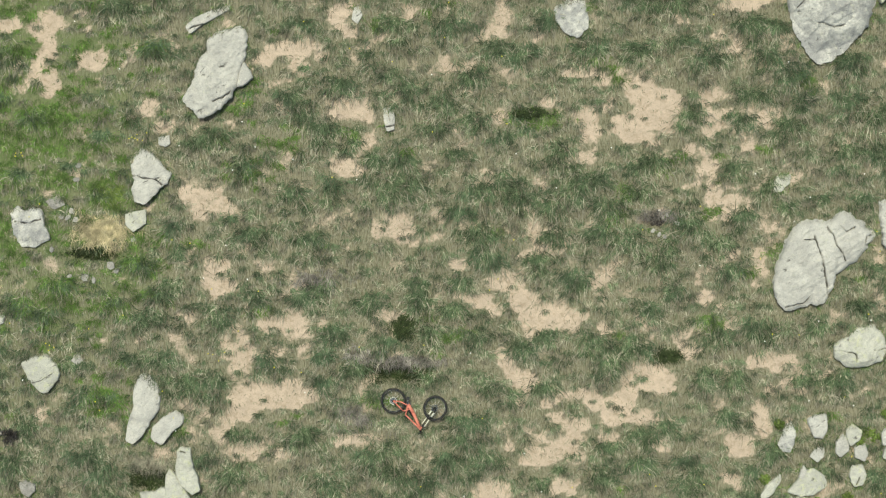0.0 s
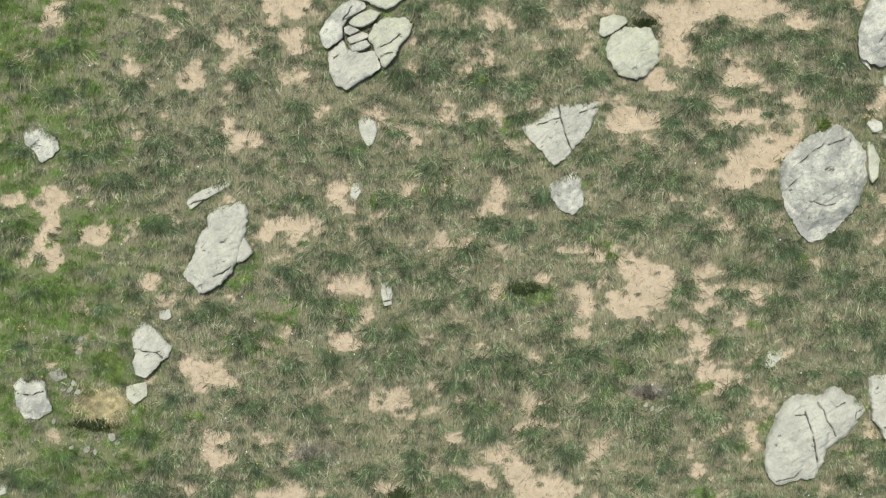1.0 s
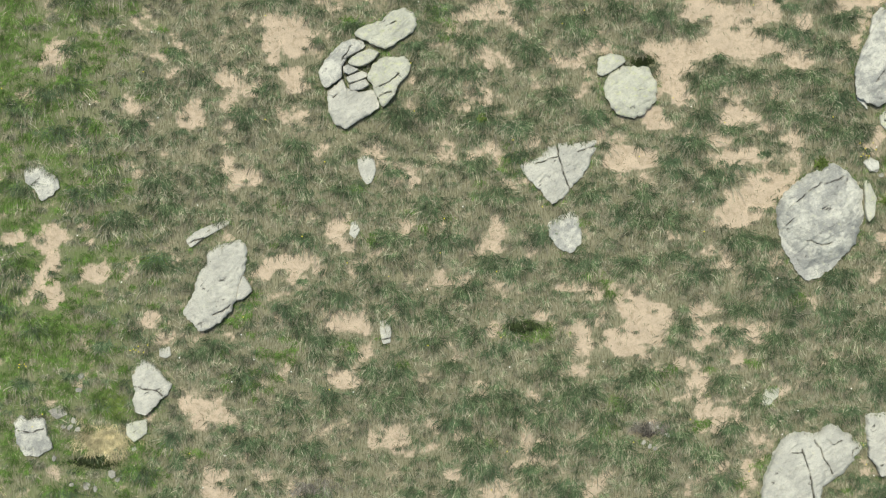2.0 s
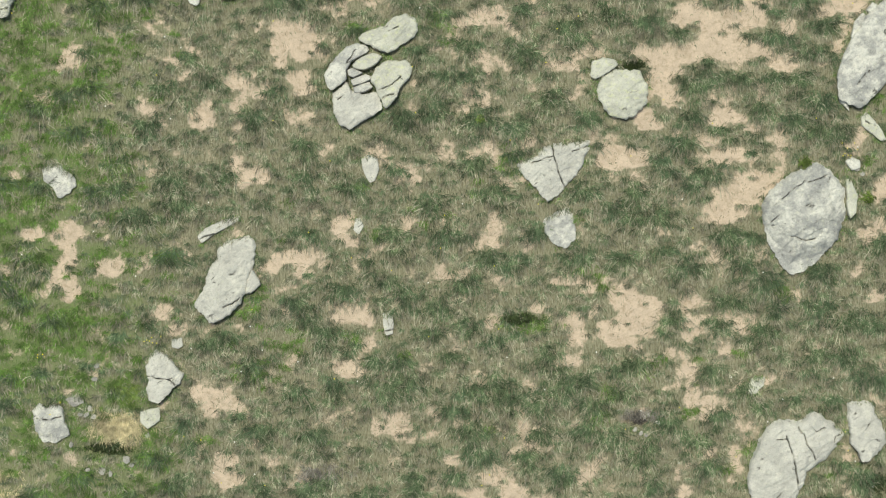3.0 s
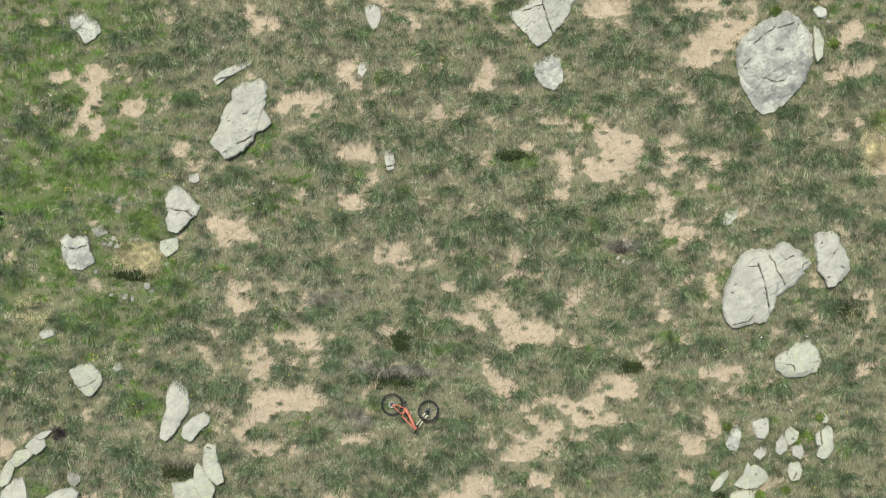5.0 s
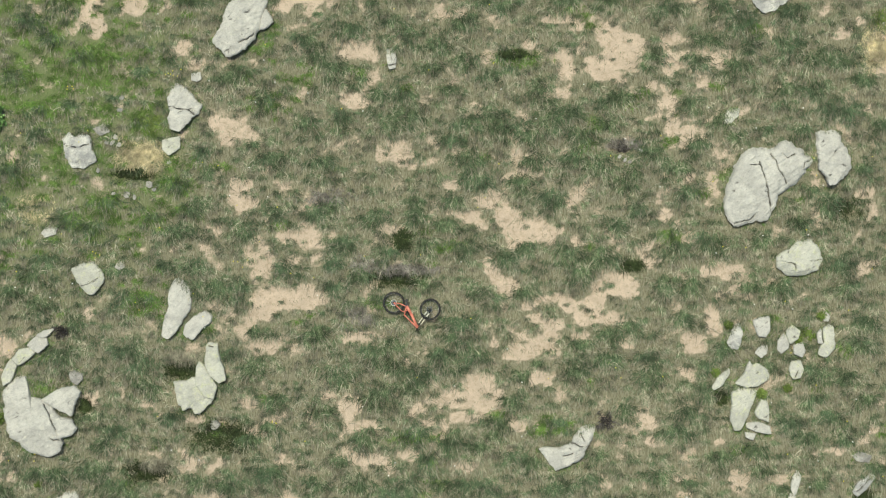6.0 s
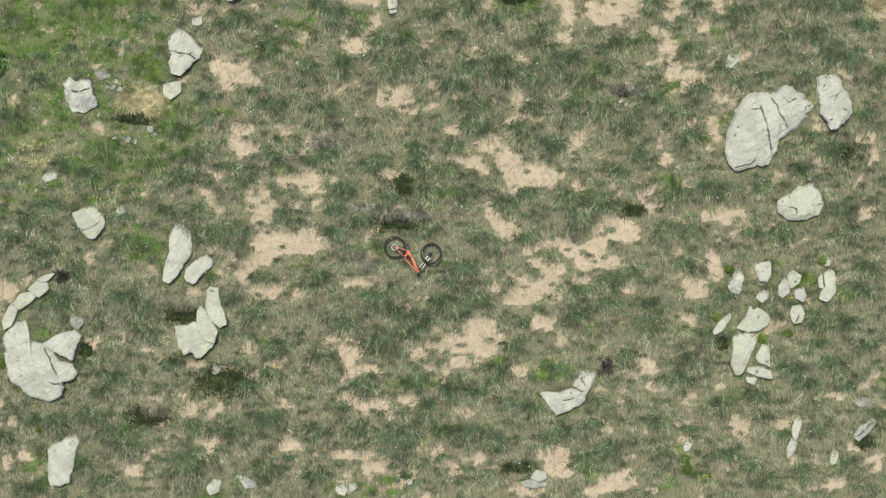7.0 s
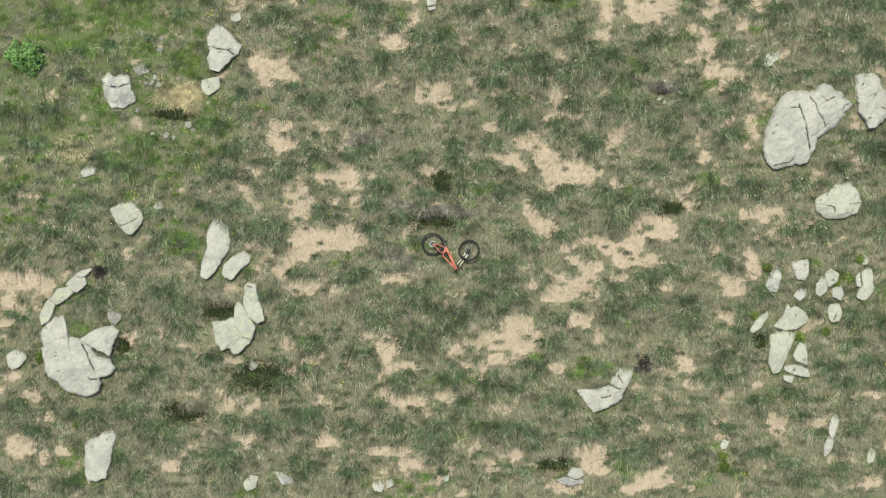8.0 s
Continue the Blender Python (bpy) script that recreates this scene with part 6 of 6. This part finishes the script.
    sedge.append(sprout(st[(kind <= 0.64) & short], 2, 0.03, (0.08, 0.18), (0.4, 1.3), (0.008, 0.016), (0.5, 1.5), rng))
    olives.append(sprout(st[(kind <= 0.64) & ~short], 2, 0.03, (0.06, 0.15), (0.4, 1.3), (0.008, 0.015), (0.5, 1.5), rng))
    # thin growth on the slope outside
    ou, ov = scattered(0.95, 38, -38, 36, rng)
    keep = (abs(ou) > 16.8) | (ov < -15.2) | (ov > 16.4)
    greens.append(sprout(np.stack([ou, ov], 1)[keep], 8, 0.16, (0.4, 0.7), (0.3, 1.0), (0.035, 0.06), (0.5, 1.5), rng))
    grass_object("sedge_grass", sedge, SEDGE, "thin grey-green grass between the tussocks")
    grass_object("tussock_grass", greens, GREEN, "grey-green drooping tussock grass all over the slope")
    grass_object("meadow_grass", olives, OLIVE, "short bright green meadow grass between the tussocks")
    grass_object("withered_grass", dries, DRY, "pale withered grass hanging under the green tussocks")


build_grass()


def straw_clump(u, v, half_u, half_v, count, stuff, label, name, length=(0.15, 0.35)):
    rng = np.random.default_rng(int(abs(u * 131 + v * 17)) + 3)
    spot = np.stack([u + rng.normal(0, half_u * 0.5, count), v + rng.normal(0, half_v * 0.5, count)], 1)
    spot = spot[~inside_rock(spot[:, 0], spot[:, 1], 0.0)]
    grass_object(name, [sprout(spot, 12, 0.05, length, (0.3, 1.1), (0.008, 0.016), (0.5, 1.6), rng)], stuff, label)


straw_clump(-9.73, 0.54, 0.7, 0.42, 210, STRAW, "tangle of yellow dead straw beside pale stones", "straw_tangle")
straw_clump(14.53, 4.22, 0.5, 0.7, 110, STRAW, "yellow dead straw at the edge of bare sand", "straw_tangle")
straw_clump(-13.36, -1.22, 0.6, 0.6, 40, STRAW, "yellow dead straw in the short grass", "straw_tangle", (0.1, 0.25))
straw_clump(-9.55, 1.66, 0.35, 0.35, 40, LEAF, "fresh bright green grass tuft beside a stone", "fresh_grass_tuft", (0.2, 0.4))
straw_clump(14.62, 5.16, 0.3, 0.3, 30, LEAF, "fresh bright green grass tuft on the sand edge", "fresh_grass_tuft", (0.15, 0.3))
for u, v, half_u, half_v, count in ((-0.82, -8.77, 0.8, 0.2, 70), (3.56, -8.46, 0.45, 0.28, 50), (5.07, -11.57, 0.4, 0.4, 50), (7.64, -2.06, 0.4, 0.22, 40), (8.71, -11.74, 0.35, 0.2, 30), (2.07, -7.95, 0.2, 0.2, 20), (10.00, -9.12, 0.4, 0.15, 30), (-5.14, -1.73, 0.4, 0.15, 20)):
    straw_clump(u, v, half_u, half_v, count, OLIVE, "mossy yellow-green grass between the tussocks", "mossy_grass", (0.1, 0.26))
DEAD_TURF = "grey dead grass hanging over a dark hollow in the turf"
straw_clump(-0.95, -3.17, 1.0, 0.14, 70, DEAD, DEAD_TURF, "dead_grass", (0.18, 0.4))
straw_clump(-2.35, -3.05, 0.6, 0.25, 40, DEAD, DEAD_TURF, "dead_grass", (0.15, 0.35))
straw_clump(-2.6, -4.75, 0.6, 0.4, 50, DEAD, "grey dead grass beside thin sandy ground", "dead_grass", (0.15, 0.35))
straw_clump(-3.75, -0.85, 0.7, 0.4, 50, DEAD, "grey dead grass among the tussocks", "dead_grass", (0.15, 0.35))
straw_clump(-9.2, -9.65, 0.6, 0.2, 36, DRY, "pale withered grass hanging into a dark hollow", "withered_grass_tuft", (0.25, 0.5))
straw_clump(6.05, 1.0, 0.5, 0.15, 36, DEAD, DEAD_TURF, "dead_grass", (0.15, 0.35))
straw_clump(-8.45, -6.1, 0.6, 0.2, 40, DRY, "pale withered grass hanging into a dark hollow", "withered_grass_tuft", (0.25, 0.5))
# dark green growth in two hollows, their shade mixed into the blade colour
straw_clump(-1.40, -3.64, 0.75, 0.16, 44, DARK_LEAF, "dark green grass coloured with the shade of a turf hollow", "shade_toned_grass", (0.15, 0.32))
straw_clump(13.5, -1.1, 0.5, 0.45, 60, DARK_LEAF, "dark green tussock with its hollow's shade in the colour", "shade_toned_grass", (0.2, 0.4))
straw_clump(2.77, 3.76, 0.8, 0.3, 90, OLIVE, "lush dark green short grass in a damp dip", "mossy_grass", (0.1, 0.24))
straw_clump(-13.07, -7.11, 0.9, 0.3, 80, OLIVE, "dense mossy green grass cupped by a boulder", "mossy_grass", (0.08, 0.18))


def leaf_cloud(rng, radius, height, count, size, stretch=1.0, flat=0.6, gaps=0.5):
    """Small folded leaves on the shell and inside of a low dome."""
    d = rng.normal(size=(count, 3))
    d[:, 2] = abs(d[:, 2])
    d /= np.linalg.norm(d, axis=1)[:, None]
    lump = 0.4 + 0.95 * value_noise(d[:, 0] * 2 + radius * 9, d[:, 1] * 2, 0.6, 3, float(rng.integers(1, 90)))
    c = d * (lump * rng.uniform(0.1, 1.0, count) ** 0.5)[:, None] * np.array([radius, radius * stretch, height])
    c[:, 2] += 0.35 * height * rng.random(count)
    ragged = value_noise(0.8 * c[:, 0] + 0.6 * c[:, 1] + 7 * radius, 0.8 * c[:, 1] - 0.6 * c[:, 0], 0.2, 3, 3.0) + 0.35 * (1 - np.hypot(c[:, 0], c[:, 1] / stretch) / radius) > gaps
    c, d = c[ragged], d[ragged]
    count = len(c)
    axis = d * (1 - flat) + np.array([0, 0, 1.0]) * flat + 0.5 * rng.normal(size=(count, 3))
    axis /= np.linalg.norm(axis, axis=1)[:, None]
    side = np.cross(axis, rng.normal(size=(count, 3)))
    side /= np.linalg.norm(side, axis=1)[:, None]
    along = np.cross(axis, side)
    s = rng.uniform(0.6, 1.3, count)[:, None] * size
    quad = [c - along * s, c + side * s * 0.5 + axis * s * 0.12, c + along * s, c - side * s * 0.5 + axis * s * 0.12]
    verts = np.stack(quad, 1).reshape(-1, 3)
    base = (np.arange(count) * 4)[:, None]
    return verts, (base + np.array([0, 1, 2, 0, 2, 3])).ravel(), np.full(count * 2, 3)


def leafy_plant(u, v, radius, height, count, size, stuff, name, label, category, stretch=1.0, gaps=0.5):
    """A low plant of stems and many small leaves."""
    rng = np.random.default_rng(int(abs(u * 97 + v * 31)) + 11)
    root = new(name)
    root.empty_display_size = 0.1
    root.matrix_basis = SLOPE @ pose(u, v, float(relief(u, v)) - 0.02)
    tagged(root, label, category, group="" if category == "bush" else category + "s in the turf")
    verts, loops, counts = leaf_cloud(rng, radius, height, count, size, stretch, 0.6, gaps)
    verts[:, 2] += relief(u + verts[:, 0], v + verts[:, 1]) - relief(u, v)
    me = big_mesh("foliage", verts, loops, counts)
    part("foliage", me, stuff, root)
    for k in range(5):
        a = 1.2566 * k + rng.uniform(0, 1)
        part("stem", bar((0, 0, -0.05), (0.6 * radius * math.cos(a), 0.6 * radius * stretch * math.sin(a), 0.6 * height), 0.008, 0.003, 6), TWIG, root)
    return root


leafy_plant(-14.87, 1.74, 0.72, 0.55, 3000, 0.055, BUSH_LEAF, "leafy_bush", "rounded bright green leafy bush in the grass", "bush", 0.9, 0.3)
# a few real moss clumps; elsewhere dark leaves and blades paint the hollow's shade
DARK = "dark leaf clump for moss and the shade of turf hollows"
for u, v, r, s in MOSS_AND_SHADE:
    leafy_plant(u, v, 1.15 * r, 0.16, int(3000 * r * s ** 0.5) + 300, 0.028, DARK_LEAF, "moss_and_shade_clump", DARK, "shrub", s, 0.45)
    straw_clump(u, v + 0.03, 0.9 * r, 0.9 * r * s, int(110 * r * s ** 0.5) + 10, DARK_LEAF, "dark green grass coloured with the shade of a turf hollow", "shade_toned_grass", (0.12, 0.3))
FRESH = "bright green leafy herb growing beside pale stones"
leafy_plant(9.61, -5.02, 0.2, 0.2, 240, 0.035, LEAF, "leafy_herb", FRESH, "herb")
leafy_plant(12.26, -5.33, 0.34, 0.2, 366, 0.035, LEAF, "leafy_herb", FRESH, "herb")
leafy_plant(12.69, -4.71, 0.2, 0.2, 240, 0.035, LEAF, "leafy_herb", FRESH, "herb")
leafy_plant(11.95, -5.52, 0.15, 0.2, 195, 0.035, LEAF, "leafy_herb", FRESH, "herb")
leafy_plant(9.21, -6.59, 0.2, 0.2, 240, 0.035, LEAF, "leafy_herb", FRESH, "herb")
leafy_plant(8.19, -11.26, 0.22, 0.2, 258, 0.035, LEAF, "leafy_herb", FRESH, "herb")
leafy_plant(8.25, -11.56, 0.28, 0.2, 312, 0.035, LEAF, "leafy_herb", FRESH, "herb")
leafy_plant(10.71, -7.29, 0.25, 0.2, 285, 0.035, LEAF, "leafy_herb", FRESH, "herb")
leafy_plant(13.08, 7.62, 0.25, 0.2, 285, 0.035, LEAF, "leafy_herb", FRESH, "herb")
leafy_plant(11.15, 8.69, 0.25, 0.2, 285, 0.035, LEAF, "leafy_herb", FRESH, "herb")
leafy_plant(-7.08, 14.16, 0.15, 0.2, 195, 0.035, LEAF, "leafy_herb", FRESH, "herb")
leafy_plant(-14.35, -8.17, 0.25, 0.2, 285, 0.035, LEAF, "leafy_herb", FRESH, "herb")
leafy_plant(11.58, -7.10, 0.2, 0.2, 240, 0.035, LEAF, "leafy_herb", FRESH, "herb")
leafy_plant(1.25, 9.92, 0.2, 0.2, 240, 0.035, LEAF, "leafy_herb", FRESH, "herb")
leafy_plant(-13.12, -10.40, 0.18, 0.2, 222, 0.035, LEAF, "leafy_herb", FRESH, "herb")


def twiggy_shrub(u, v, radius, label, count=168):
    """Bare, branching grey twigs."""
    rng = np.random.default_rng(int(abs(u * 61 + v * 7)) + 5)
    root = new("twiggy_shrub")
    root.empty_display_size = 0.1
    root.matrix_basis = SLOPE @ pose(u, v, float(relief(u, v)))
    tagged(root, label, "shrub", group="dead twiggy shrubs")
    for k in range(14):
        a, far = 0.45 * k + rng.uniform(-0.3, 0.5), radius * rng.uniform(0.45, 1.15)
        elbow = Vector((0.5 * far * math.cos(a), 0.4 * far * math.sin(a), rng.uniform(0.08, 0.22)))
        a += rng.uniform(-0.7, 0.7)
        tip = elbow + Vector((0.55 * far * math.cos(a), 0.45 * far * math.sin(a), rng.uniform(-0.05, 0.12)))
        bm = tube(bar((0, 0, -0.04), elbow, 0.018, 0.013, 6), elbow, tip, 0.013, 0.007, 6)
        for _ in range(count // 14):
            s = elbow.lerp(tip, rng.uniform(-0.5, 1.0))
            tube(bm, s, s + Vector(rng.normal(0, 0.085, 3).tolist()) + Vector((0, -0.02, 0.03)), 0.01, 0.005, 5)
        part("branch", bm, TWIG, root)


twiggy_shrub(5.56, -8.22, 0.42, "dead grey twiggy shrub beside a jagged rock")
twiggy_shrub(-12.40, -5.32, 0.28, "dead grey twigs lying against pale rocks")
twiggy_shrub(6.14, 0.79, 0.24, "dead grey twigs over a small stony hollow")



def flower_scatter(name, label, spots, stuff, size):
    """Tiny flower heads on the turf."""
    bm = bmesh.new()
    for u, v, k in spots:
        w = float(relief(u, v)) + 0.2
        for j in range(5):
            a = 2 * math.pi * j / 5 + k
            bmesh.ops.create_circle(bm, cap_ends=True, segments=6, radius=size, matrix=pose(u + size * 1.1 * math.cos(a), v + size * 1.1 * math.sin(a), w, 12 * math.sin(a), -12 * math.cos(a)))
    bmesh.ops.transform(bm, matrix=SLOPE, verts=bm.verts)
    me = bpy.data.meshes.new(name)
    bm.to_mesh(me)
    bm.free()
    me.materials.append(stuff)
    tagged(new(name, me), label, "flowers", kind="stuff")


def build_flowers():
    rng = np.random.default_rng(5)
    groups = ((12.46, 9.07, 9, 0.22), (-8.56, 3.19, 7, 0.25), (-12.04, 2.77, 4, 0.15), (-6.40, -3.01, 4, 0.15), (-5.37, -8.23, 4, 0.12), (8.71, -11.84, 5, 0.14), (-11.29, -2.74, 4, 0.3), (-13.59, -9.28, 3, 0.4))
    yellow = [(u + rng.normal(0, s), v + rng.normal(0, s * 0.6), k) for u, v, n, s in groups for k in range(n)]
    yellow += [(rng.uniform(-16, 16), rng.uniform(-14, 15), k) for k in range(110)]
    white = [(u, v, 0.3) for u, v in ((10.03, 0.79), (-6.83, -0.83), (12.02, 2.14), (-12.74, -4.20), (-13.63, -5.46), (10.45, -4.33), (11.72, -4.47), (9.04, -10.06), (13.70, -8.83), (-1.56, -10.01), (-5.73, 3.63), (12.21, -2.03))]
    white += [(rng.uniform(-16, 16), rng.uniform(-14, 15), k) for k in range(90)]
    flower_scatter("yellow_flowers", "scattered tiny yellow flowers in the turf", yellow, PETAL_YELLOW, 0.009)
    flower_scatter("white_flowers", "scattered tiny white flowers in the turf", white, PETAL_WHITE, 0.01)


build_flowers()
